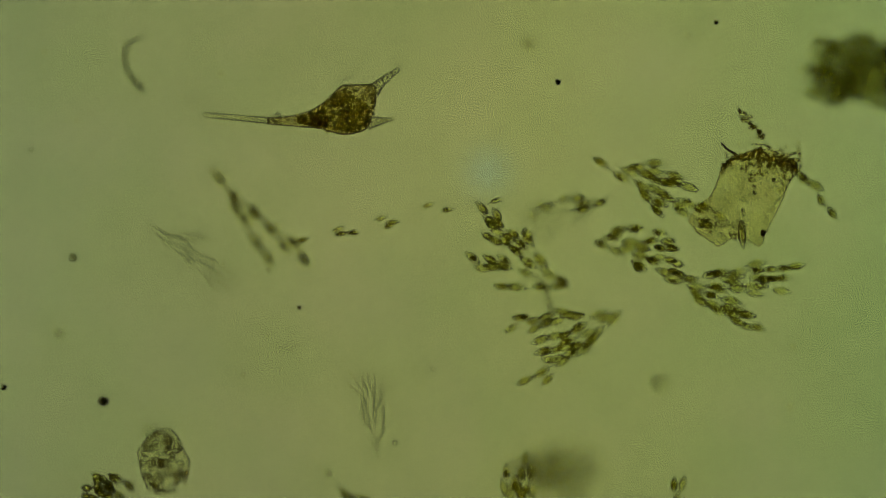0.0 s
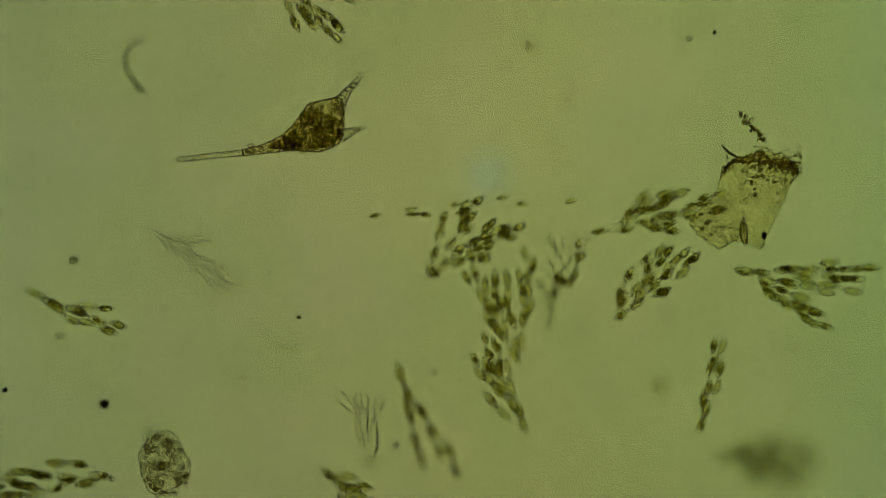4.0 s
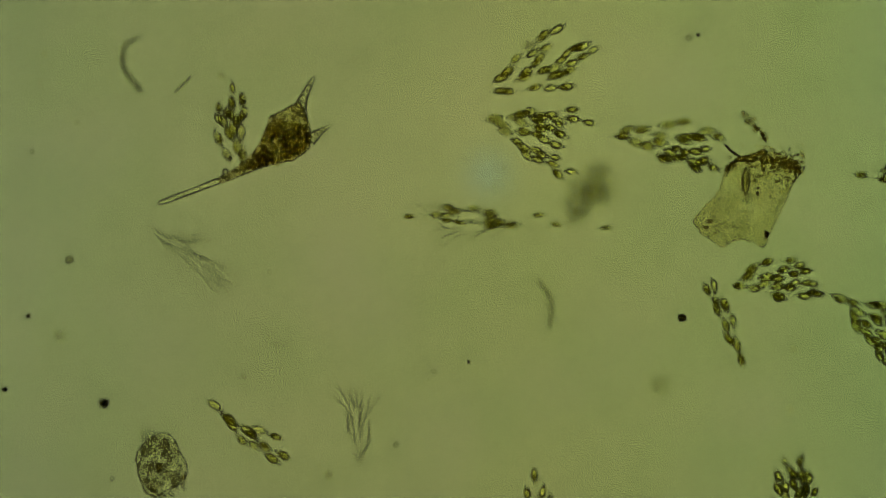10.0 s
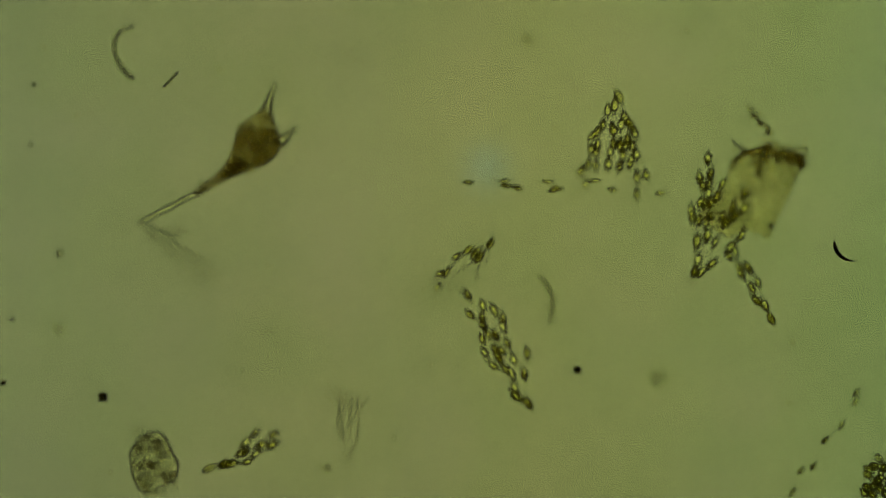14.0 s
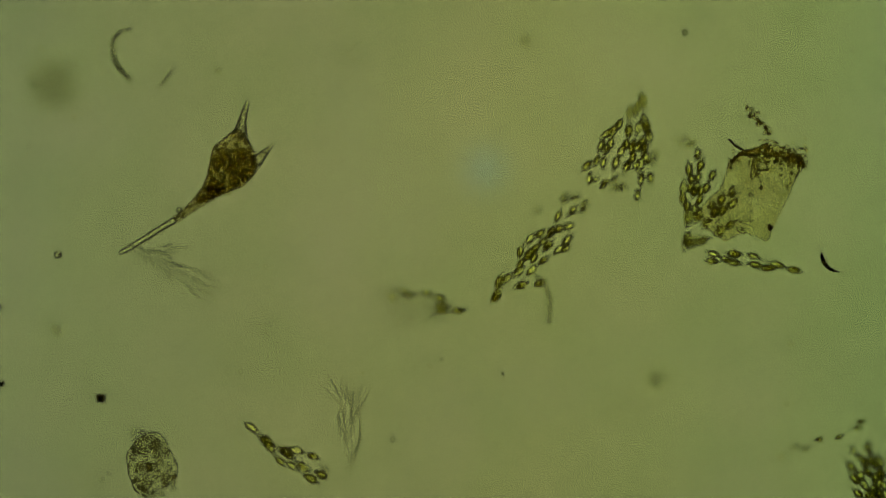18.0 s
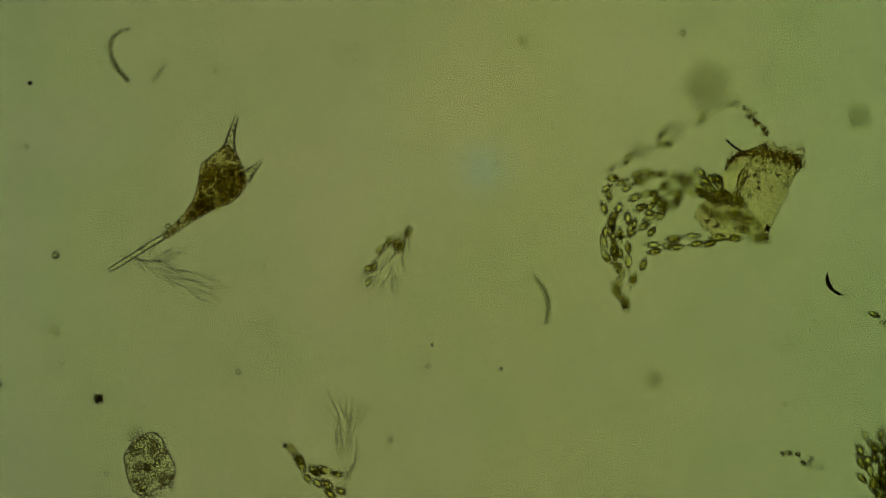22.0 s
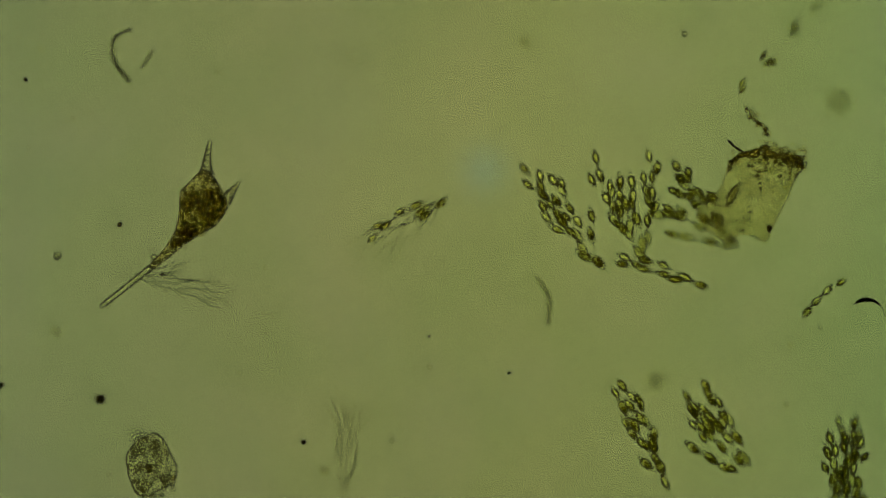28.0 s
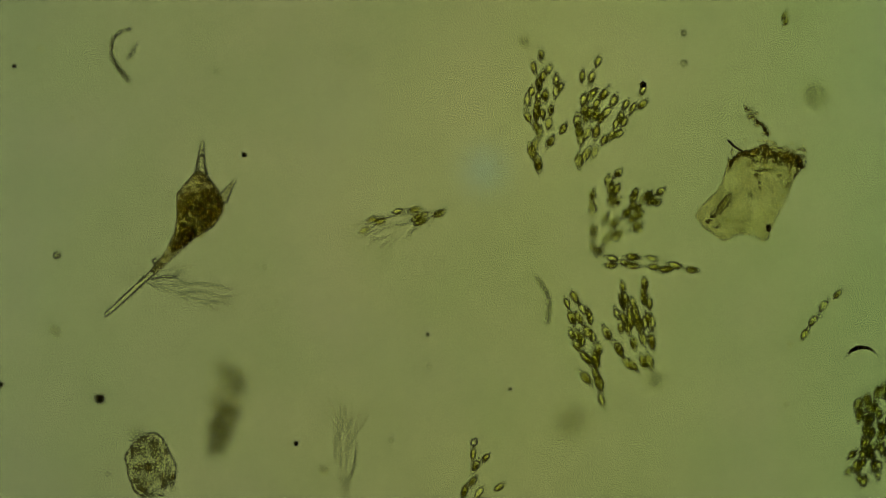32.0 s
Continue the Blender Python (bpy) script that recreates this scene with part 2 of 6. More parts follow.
# ---- the setting: lit field and glass slide ----
def box(name, x, y, z0, z1, mat, label, category):
    bm = bmesh.new()
    bmesh.ops.create_cube(bm, size=1.0)
    bmesh.ops.scale(bm, vec=(x, y, z1 - z0), verts=bm.verts)
    bmesh.ops.translate(bm, vec=(0, 0, (z0 + z1) / 2), verts=bm.verts)
    return tagged(part(name, bm, mat), label, category, kind="structure")


def condenser(top, focus, reach, rings=48, sides=128):
    """A lens of two hyperbolic faces: it gathers the lamp at its lower focus towards the eye at its upper one."""
    rim = radians(reach)
    line = []
    for i in range(1, rings + 1):
        a = rim * i / rings
        far = focus * (LENS_IOR - 1) / (LENS_IOR * math.cos(a) - 1)
        line.append((far * math.sin(a), far * math.cos(a) - focus))
    middle = top - line[-1][1] - 0.02
    verts, faces = [], []
    for turn in (1, -1):
        base = len(verts)
        verts.append((0, 0, middle + turn * (top - middle)))
        for r, sag in line:
            for k in range(sides):
                a = 2 * math.pi * k / sides
                verts.append((r * math.cos(a), r * math.sin(a), middle + turn * (top - sag - middle)))
        new_faces = [(base, base + 1 + k, base + 1 + (k + 1) % sides) for k in range(sides)]
        for i in range(rings - 1):
            for k in range(sides):
                n = (k + 1) % sides
                low, high = base + 1 + i * sides, base + 1 + (i + 1) * sides
                new_faces.append((low + k, high + k, high + n, low + n))
        faces += new_faces if turn > 0 else [f[::-1] for f in new_faces]
    ob = part("condenser_lens", mesh_of("condenser_lens", verts, faces, LENS), None)
    return tagged(ob, "large clear condenser lens below the slide", "lens", kind="structure"), 2 * middle - top - focus


_, lamp_height = condenser(-0.60, 1.6155 + 0.60, 27)
box("backdrop", 2.6, 2.6, lamp_height - 0.05, lamp_height, LAMP, "glowing lamp diaphragm of the microscope", "lamp")
box("ground", 2.3, 1.6, -0.50, -0.42, SLIDE, "clear glass slide carrying the drop of water, painted with the lit field's olive falloff", "glass slide")

# ---- colonies of vase-shaped golden algae ----
CASES, EMPTIES, GHOSTS, STALKS = [], [], [], []
for bend in (0.0, 0.5, -0.5):
    stalk, stalk_faces = lathe([(-20, 0.45), (-12, 0.55), (-4, 0.8), (2, 1.4), (6, 2.0)], 8)
    slender, slender_faces = lathe([(-6, 0.5), (2, 0.9), (9, 1.4), (16, 1.8), (24, 1.9), (32, 1.6), (38, 0.8)], 8)
    slender = [(a, b + bend * 9 * U * math.sin(a / U / 34 * math.pi), c) for a, b, c in slender]
    vase, vase_faces = lathe([(1.5, 0.8), (3, 2.7), (7, 5.0), (12, 6.5), (17, 6.9), (22, 6.4), (26, 4.9), (28.5, 3.5), (31, 2.7), (33, 2.8)], 14, wall=0.6)
    CASES.append(mesh_of("cell_case", [(a, b + bend * U * math.sin(a / U / 36 * math.pi), c) for a, b, c in vase], vase_faces, CASE))
    STALKS.append(mesh_of("stalk", [(a, b + bend * U, c) for a, b, c in stalk], stalk_faces, THREAD))
    EMPTIES.append(mesh_of("cell_case", slender, slender_faces, EMPTY))
    GHOSTS.append(mesh_of("cell_case", slender, slender_faces, GHOST))
CELLS, PLASTIDS = [], []
for i in range(5):
    long, wide = (11.8, 12.2, 11, 12.6, 11.4)[i], (6.1, 6.4, 5.7, 5.6, 6.5)[i]
    prof = []
    for k in range(11):
        u = -1 + 2 * k / 10
        r = wide * max(0.04, (1 - abs(u) ** 2.1) ** (0.8 if u < 0 else 0.55)) * (1 + 0.14 * u)
        prof.append((16.5 + u * long, r))
    v, f = lathe(prof, 12)
    CELLS.append(mesh_of("cell", v, f, CELL))
    side = 1 if i % 2 else -1
    v, f = lumps([(14, side * wide * 0.4, 0.5, long * 0.62, wide * 0.36, wide * 0.45, side * 0.12), (10 + i * 1.6, -side * wide * 0.42, -0.5, long * (0.3 + 0.05 * i), wide * 0.3, wide * 0.4, -side * 0.2)][:1 + (i > 0)], BALL2, 0.7)
    PLASTIDS.append(mesh_of("chloroplast", v, f, PLASTID))


def turned(way):
    return Vector(way).to_track_quat("X", "Z").to_matrix().to_4x4()


def sprout(count, length, arms, seed, flat, loose, block=0.0):
    """Places and directions of the cases of a colony: tiers of cells side by side along arms (angle, reach) that leave one founder cell, or run abreast over a block."""
    r = random.Random(seed)
    made = [(Vector((0, 0, 0)), Vector((1, 0, 0)))]

    def free(at, space):
        return all(((at - p).x / 20) ** 2 + ((at - p).y / 10) ** 2 + ((at - p).z / 24) ** 2 > space for p, _ in made)

    tiers = []
    for number, (angle, reach) in enumerate(arms):
        aim, angle, rise = radians(angle), radians(angle) * 0.5, 0.0
        at = Vector((0, block * (number / max(1, len(arms) - 1) - 0.5) if block else 0, 0))
        end = length * reach - 26
        while at.x < end:
            angle += (aim - angle) * 0.35 + r.gauss(0, 0.06)
            rise = rise * 0.8 + r.gauss(0, 0.035)
            way = Vector((math.cos(angle) * math.cos(rise), math.sin(angle), math.sin(rise)))
            at = at + way * r.uniform(14, 20)
            if at.x < end:
                tiers.append((at, way, min(1.0, 0.2 + 2.2 * at.x / length) * loose * 1.55))
    order = list(tiers)
    for attempt in range(14):
        r.shuffle(order)
        for at, way, half in order:
            if len(made) >= count:
                break
            off = r.uniform(-1, 1) * half * (0.35 if attempt == 0 else 1.0)
            side = Vector((-way.y, way.x, 0)).normalized()
            place = at + side * off + way * r.uniform(-7, 7) + Vector((0, 0, r.gauss(0, loose * flat)))
            lean = (way + side * (0.026 * off + r.gauss(0, 0.14)) + Vector((0, 0, r.gauss(0, 0.12)))).normalized()
            if place.x > 4 and free(place, 0.85 if attempt < 6 else 0.6):
                made.append((place, lean))
    far = max((p + w * 30).x for p, w in made)
    grow = (length - 30) / max(1, far - 30)
    return [(Vector((p.x * grow, p.y, p.z)), w) for p, w in made]


def grown(points, seed, flat):
    """Directions for the cells of a colony: each leans away from the cell on which it stands. Gives base, direction and stalk length."""
    r = random.Random(seed)
    made, ways = [Vector((-14, 0, 0))], [Vector((1, 0, 0))]
    out = []
    for x, y in sorted(points):
        at = Vector((x, y, r.gauss(0, 5) * flat))
        near = min(range(len(made)), key=lambda i: abs(at.x - made[i].x - 24) + 1.7 * abs(at.y - made[i].y) + (60 if made[i].x > at.x - 9 else 0))
        step = at - made[near]
        way = (step.normalized() + 0.55 * ways[near] + Vector((0.35, r.gauss(0, 0.09), r.gauss(0, 0.1)))).normalized()
        made.append(at)
        ways.append(way)
        out.append((at - way * 16.5, way, min(26, max(8, step.length - 16)) if near else 9))
    return out


def colony(key, label, count, arms, seed, filled=1.0, flat=0.35, loose=8, block=0.0, size=1.0, group="golden algae colonies"):
    root = tagged(new("algae_colony"), label, "alga colony", group)
    r = random.Random(seed + 100)
    known = grown(PLACES[key], seed, flat * 3) if key in PLACES else []
    cells = [(at, way, stalk, True) for at, way, stalk in known]
    if not known or filled < 0.5:
        cells += [(at, way, 14, filled > 0.5 and r.random() < filled) for at, way in sprout(count, LENGTHS[key], arms, seed, flat, loose, block)]
    for at, way, stalk, alive in cells:
        m = Matrix.Translation(at * U) @ turned(way) @ pose(0, 0, 0, r.uniform(0, 360))
        scale = size * r.uniform(0.88, 1.16) * (1.1 - 0.18 * at.x / LENGTHS[key])
        case = part("cell_case", r.choice(CASES if filled > 0.5 or alive else EMPTIES if filled >= 0 else GHOSTS), None, root)
        case.matrix_basis = m @ Matrix.Diagonal((scale, scale, scale, 1))
        if filled > 0.5 or alive:
            part("stalk", r.choice(STALKS), None, case).matrix_basis = Matrix.Diagonal((stalk / 20, 1, 1, 1))
        if alive:
            pick = r.randrange(5)
            cell = part("cell", CELLS[pick], None, root)
            cell.matrix_basis = m @ Matrix.Translation((r.uniform(-2, 2) * U, 0, 0)) @ Matrix.Diagonal((scale, scale * r.uniform(0.85, 1.1), scale, 1))
            if r.random() < 0.55:
                part("chloroplast", PLASTIDS[pick], None, cell)
    MOVING.append((root, key, 0))
    return root


def chain(key, label, places, seed, group="golden algae chains"):
    """Cells strung in pairs along a fine straight thread."""
    root = tagged(new("algae_chain"), label, "alga chain", group)
    r = random.Random(seed)
    length = LENGTHS[key]
    part("thread", mesh_of("thread", *tube([(i * length / 8, 2 * math.sin(i), 0) for i in range(9)], [0.5] * 9, 6), THREAD), None, root)
    for x, side in places:
        m = Matrix.Translation(Vector((x, side * 6.5, r.uniform(-5, 5))) * U) @ pose(0, 0, 0, r.uniform(0, 360), 0, r.uniform(-10, 10))
        case = part("cell_case", r.choice(CASES), None, root)
        case.matrix_basis = m @ Matrix.Diagonal((0.8, 0.65, 0.65, 1))
        pick = r.randrange(5)
        cell = part("cell", CELLS[pick], None, root)
        cell.matrix_basis = m @ Matrix.Diagonal((0.8, 0.6, 0.6, 1))
        part("chloroplast", PLASTIDS[pick], None, cell)
    MOVING.append((root, key, 0))
    return root


MOVING = []
ROWS = {}
ROWS['H'] = [
    (0, 0.2226, -0.0824, 0.0146, -150, -9.3825, 0), (1, 0.2203, -0.105, 0.0138, -161.1, -8.73, 0), (2, 0.2067, -0.1384, 0.0142, -201.8, -9.09, 0),
    (3, 0.1799, -0.1511, 0.0135, -217.2, -8.595, 0), (3.5, 0.1346, -0.154, 0.0123, -238.4, -7.6275, 0), (5.5, 0.0765, -0.0816, 0.0107, -264.9, -6.786, 0),
    (6, 0.074, -0.0669, 0.0108, -267.1, -6.822, 0), (7, 0.043, -0.0186, 0.0094, -287.4, -5.778, 0), (8, 0.0221, 0.0491, 0.0085, -310.3, -5.22, 0),
    (9, 0.0305, 0.1057, 0.0098, -328.4, -6.102, 0), (9.5, 0.0376, 0.1367, 0.0103, -347, -6.48, 0), (10, 0.0527, 0.1579, 0.0415, -366.4, -25.2, 0),
    (10.5, 0.0591, 0.1684, 0.0497, -369.5, -30.6, 0), (11, 0.0836, 0.1878, 0.0602, -389.2, -38.1, 0), (12, 0.1178, 0.2032, 0.035, -404.1, -19.12, 10),
    (13, 0.1764, 0.2028, 0.035, -426.2, -33.04, 20), (14, 0.2151, 0.1942, 0.035, -441.8, -25.68, 13.3), (14.5, 0.2169, 0.1895, 0.035, -440.8, -28, 10),
    (16.5, 0.2347, 0.1927, 0.0531, -449.3, -33, 0), (17.5, 0.2423, 0.1909, 0.0544, -453.5, -33.9, 0), (19, 0.2602, 0.179, 0.0579, -461.6, -36.4, 0),
    (20, 0.2714, 0.139, 0.099, -477.8, -49.4, 0), (21, 0.2801, 0.1173, 0.103, -478.3, -53.1, 0), (22, 0.3109, 0.093, 0.1012, -499.6, -51.4, 0),
    (24, 0.3301, 0.0135, 0.1026, -565.7, -52.7, 0), (25, 0.3529, -0.0285, 0.0537, -578.1, -33.4, 0), (25.5, 0.3565, -0.0421, 0.03, -583.6, -18, 0),
    (27.5, 0.2844, -0.0219, 0.022, -610.3, -14, 0), (29, 0.2481, -0.0038, 0.022, -620.1, -14, 0), (30, 0.2127, 0.0273, 0.022, -636, -14, 0),
    (31, 0.189, 0.0606, 0.022, -644.2, -14, 0), (32, 0.1864, 0.0968, 0.022, -648.4, -14, 0),]
ROWS['I'] = [
    (0, 0.1475, -0.0441, 0.0331, 144.5, -27.0, 0), (1, 0.1095, -0.0633, 0.0347, 132.1, -28.3, 0), (2, 0.0636, -0.0921, 0.0321, 106.8, -26.1, 0),
    (3, 0.0147, -0.0698, 0.0486, 87.6, -41.7, 0), (3.5, -0.0120, -0.0518, 0.0521, 58.9, -45.4, 0), (5.5, -0.0095, 0.0617, 0.0000, 14.7, 0.0, 0),
    (6, 0.0139, 0.0959, 0.0055, 7.3, -4.4, 0), (7, 0.0598, 0.1252, 0.0000, 2.9, 0.0, 0), (8, 0.1244, 0.1545, 0.0096, -15.3, -7.6, 0),
    (9, 0.1843, 0.1465, 0.0079, -8.0, -6.3, 20), (9.5, 0.2079, 0.1459, 0.0099, -11.4, -7.9, 35), (10, 0.2324, 0.1416, 0.0259, -9.6, -20.7, 50),
    (10.5, 0.2496, 0.1505, 0.0261, -19.4, -20.9, 70), (11, 0.2556, 0.1439, 0.0368, -22.6, -30.2, 90), (11.5, 0.2676, 0.1142, 0.0409, -9.4, -38.1, 122.5),
    (12, 0.2795, 0.0846, 0.0450, 3.8, -46.0, 155), (13, 0.2949, 0.0122, 0.0450, 51.0, -42.0, 180), (14, 0.3305, -0.0391, 0.0000, 75.8, 0.0, 180),
    (14.5, 0.3446, -0.0408, 0.0000, 82.3, 0.0, 180), (16.5, 0.3216, -0.0243, 0.0220, 71.0, -17.5, 180), (17.5, 0.3014, 0.0010, 0.0522, 61.2, -35.3, 180),
    (19, 0.3420, -0.0074, 0.0839, 93.1, -38.9, 180), (20, 0.3866, 0.0043, 0.0765, 120.8, -41.6, 140), (21, 0.3956, 0.0087, 0.0782, 125.7, -43.3, 92),
    (22, 0.4068, 0.0113, 0.0869, 129.9, -42.0, 48), (24, 0.4268, 0.0213, 0.0863, 138.9, -31.6, 10), (25, 0.4209, 0.0126, 0.0833, 136.8, -20.2, 0),
    (25.5, 0.4125, 0.0126, 0.0918, 136.4, -27.5, 0), (27.5, 0.3828, 0.0137, 0.0890, 136.4, -42.0, 0), (29, 0.3164, -0.0147, 0.0890, 99.2, -42.0, 0),
    (30, 0.2905, -0.0166, 0.0846, 101.3, -37.6, 0), (31, 0.2310, -0.0131, 0.0900, 67.4, -43.2, 0), (32, 0.2005, -0.0072, 0.0845, 49.2, -37.5, 0),]
ROWS['G'] = [
    (0, 0.099, -0.674, 0, 88.6, 0), (7, 0.1037, -0.6674, 0, 88.6, 0), (9.5, 0.1163, -0.5165, 0.0068, 91, -3.56), (10.5, 0.1162, -0.4549, 0.0363, 92.2, -19.3),
    (11, 0.1177, -0.4272, 0.0387, 93.3, -20.7), (12, 0.1315, -0.3392, 0.0343, 105.4, -18.2), (13, 0.1381, -0.3045, 0, 114.9, 0),
    (14, 0.1168, -0.2285, 0, 120.8, 0), (14.5, 0.1021, -0.2135, 0, 111, 0), (16.5, 0.0406, -0.1275, 0.0215, 69.1, -11.3),
    (17.5, 0.0481, -0.0967, 0.0375, 51.6, -20), (19, 0.1024, -0.061, 0.0352, 47.7, -18.7), (20, 0.1766, -0.0641, 0.0567, 65.9, -31.1),
    (21, 0.2201, -0.0761, 0.0539, 90.6, -29.4), (22, 0.2374, -0.0921, 0.06, 95.9, -30), (23, 0.251, -0.1044, 0.06, 105.7, -32),
    (24, 0.2547, -0.1215, 0.06, 110.2, -28), (25, 0.2687, -0.1274, 0.04, 122.9, -20), (25.5, 0.2793, -0.1066, 0.0202, 130.3, -12),
    (27.5, 0.2522, -0.0589, 0.0269, 134.7, -16), (28, 0.2109, -0.0363, 0.0336, 128.2, -20), (29, 0.1821, -0.0213, 0.037, 118.6, -22),
    (30, 0.144, 0.0167, 0.037, 99.1, -22), (31, 0.125, 0.0529, 0.037, 90.5, -22), (32, 0.1239, 0.0872, 0.037, 88.5, -22),]
ROWS['J'] = [
    (0, 0.1907, 0.0108, 0.0445, -14, -28.7), (1, 0.2028, -0.0244, 0.0588, 7.9, -39.4), (2, 0.2064, -0.0674, 0.0532, 27.9, -35.1),
    (3, 0.2179, -0.0919, 0.0465, 44.5, -30.1), (3.5, 0.2139, -0.0964, 0.0413, 45.5, -26.5), (5.5, 0.2178, -0.052, 0, 9.8, 0),
    (6, 0.2443, -0.0339, 0.0093, 0.6, -5.84), (7, 0.273, -0.0233, 0.0116, -4.5, -7.32), (8, 0.3177, -0.0188, 0.0077, -11.9, -4.8),
    (9, 0.3352, -0.0377, 0, -4.1, 0), (9.5, 0.358, -0.0435, 0.0258, -4.8, -16.56), (10, 0.3675, -0.0443, 0.0416, 0, -26.7),
    (10.5, 0.4003, -0.0445, 0.0374, -1.3, -23.8), (11, 0.4296, -0.0515, 0.0394, -2.7, -25.2), (12, 0.4859, -0.0559, 0.0346, -3.9, -22),
    (13, 0.524, -0.0425, 0.0384, -6.7, -24.5), (14, 0.5821, -0.0428, 0.025, -6.3, -15.6), (16.5, 0.7254, -0.0414, 0, -5.6, 0),
    (32, 0.7277, -0.0412, 0, -5.6, 0),]
ROWS['K'] = [
    (0, 0.2928, -0.0417, 0.0095, -3.4, -4.65), (1, 0.3156, -0.042, 0.0039, -5.3, -1.9), (2, 0.3446, -0.0364, 0.0031, -5.8, -1.5),
    (3, 0.3701, -0.0294, 0.0048, -8.7, -2.35), (3.5, 0.3784, -0.0263, 0, -7.6, 0), (5.5, 0.4194, -0.0338, 0, -10.2, 0), (6, 0.4261, -0.0371, 0, -9, 0),
    (7, 0.4311, -0.0385, 0, -10.1, 0), (8, 0.4643, -0.0431, 0.0063, -12.3, -3.12), (9, 0.4824, -0.0435, 0.0097, -15.5, -4.76),
    (9.5, 0.5001, -0.0548, 0, -15.1, 0), (10, 0.5083, -0.0612, 0.0257, -21.3, -12.7), (10.5, 0.5363, -0.0703, 0.0247, -20.2, -12.2),
    (11, 0.5653, -0.0767, 0.0108, -18.7, -5.3), (12, 0.6268, -0.0891, 0, -19.2, 0), (14.5, 0.7696, -0.1196, 0, -20.2, 0), (32, 0.7731, -0.1169, 0, -20.2, 0),]
ROWS['L'] = [
    (0, 0.2036, 0.114, 0, -26.6, 0), (1, 0.1788, 0.0936, 0.01, -16.4, -5.25), (2, 0.1784, 0.0651, 0, -9.5, 0), (3, 0.1843, 0.0442, 0.0151, -1.6, -8),
    (3.5, 0.1875, 0.0295, 0.0117, 6.9, -6.15), (5.5, 0.2612, 0.0187, 0.0585, 24.4, -20.5), (6, 0.2817, 0.0302, 0.0534, 20.1, -15),
    (7, 0.3457, 0.0437, 0.0436, 21.2, -7.1), (8, 0.4253, 0.0807, 0.0663, 8.2, -19.3), (9, 0.4565, 0.0982, 0.0565, 0.5, -19.4),
    (9.5, 0.4835, 0.0979, 0.0536, 0.5, -17.8), (10, 0.5388, 0.0962, 0.0365, 1.1, -19.4), (10.5, 0.5973, 0.0911, 0.0169, 1, -8.9),
    (13, 0.8701, 0.0895, 0, 0.8, 0), (32, 0.8754, 0.0922, 0, 0.8, 0),]
ROWS['N'] = [
    (0, 0.0941, -0.4079, 0.0326, 88.7, -20.6), (1, 0.0935, -0.3499, 0.0268, 90.6, -16.8), (2, 0.0759, -0.3077, 0.023, 81.2, -14.4),
    (3, 0.0952, -0.2869, 0.0013, 91.2, -0.8), (3.5, 0.1056, -0.2687, 0, 104.8, 0), (5.5, 0.051, -0.1199, 0.0038, 151.2, -2.36),
    (6, 0.0063, -0.0806, 0.009, 158.8, -5.64), (7, -0.0802, -0.0306, 0.0199, 149.9, -12.54), (8, -0.1425, 0.0038, 0.0061, 138.1, -3.76),
    (9, -0.2075, 0.0333, 0.0107, 120, -6.68), (9.5, -0.2407, 0.063, 0.0109, 110.9, -6.84), (10, -0.2641, 0.0988, 0.0436, 105.4, -28.1),
    (10.5, -0.2626, 0.1331, 0.0387, 115.7, -24.7), (11, -0.2758, 0.1801, 0.0298, 128.2, -18.8), (12, -0.3349, 0.2673, 0.0447, 114.4, -28.9),
    (13, -0.3734, 0.3889, 0.0286, 116.6, -18), (15.5, -0.4686, 0.7, 0, 120.7, 0), (32, -0.4658, 0.7014, 0, 120.7, 0),]
ROWS['O'] = [
    (0, 0.2915, -0.4204, 0.0412, 80.5, -29.8), (1, 0.2794, -0.3436, 0.0548, 79, -41.4), (2, 0.2805, -0.3256, 0.0233, 82.2, -16.3),
    (3, 0.2999, -0.2948, 0, 70.1, 0), (3.5, 0.3144, -0.2688, 0.0176, 71.6, -12.2), (5.5, 0.3618, -0.1808, 0, 88.7, 0), (6, 0.361, -0.175, 0, 85.2, 0),
    (7, 0.3669, -0.177, 0.009, 90, -6.28), (8, 0.3865, -0.1891, 0.0099, 103.7, -6.96), (9, 0.3854, -0.1796, 0.0181, 113.3, -12.78),
    (9.5, 0.3808, -0.1682, 0.0172, 112.3, -12.18), (10, 0.3867, -0.1563, 0.0291, 110, -20.6), (10.5, 0.3851, -0.1538, 0.0392, 100.1, -28.2),
    (11, 0.388, -0.1443, 0.0283, 99.5, -20), (12, 0.4026, -0.1245, 0.03, 109.4, -21.2), (13, 0.4213, -0.1203, 0.0293, 117.2, -20.7),
    (14, 0.4279, -0.1108, 0.0326, 116.9, -23.1), (14.5, 0.4272, -0.1078, 0.0366, 122, -26.2), (16.5, 0.4776, -0.0717, 0, 147.9, 0),
    (17.5, 0.4709, -0.0442, 0.0143, 171.7, -9.9), (19, 0.4657, -0.035, 0.0093, 173.1, -6.4), (20, 0.424, -0.0334, 0, 160.3, 0),
    (21, 0.4082, -0.0001, 0, 177.3, 0), (22, 0.3951, 0.0072, 0.0184, 189.1, -12.8), (24, 0.3752, 0.0011, 0, 200.2, 0), (25, 0.3711, -0.0216, 0, 188.1, 0),
    (27.5, 0.349, -0.0614, 0, 163.7, 0), (29, 0.3516, -0.0471, 0.0137, 164.6, -9.5), (30, 0.3748, -0.0693, 0, 159.3, 0), (31, 0.3658, -0.0702, 0, 166.3, 0),
    (32, 0.3389, -0.0366, 0, 176, 0),]
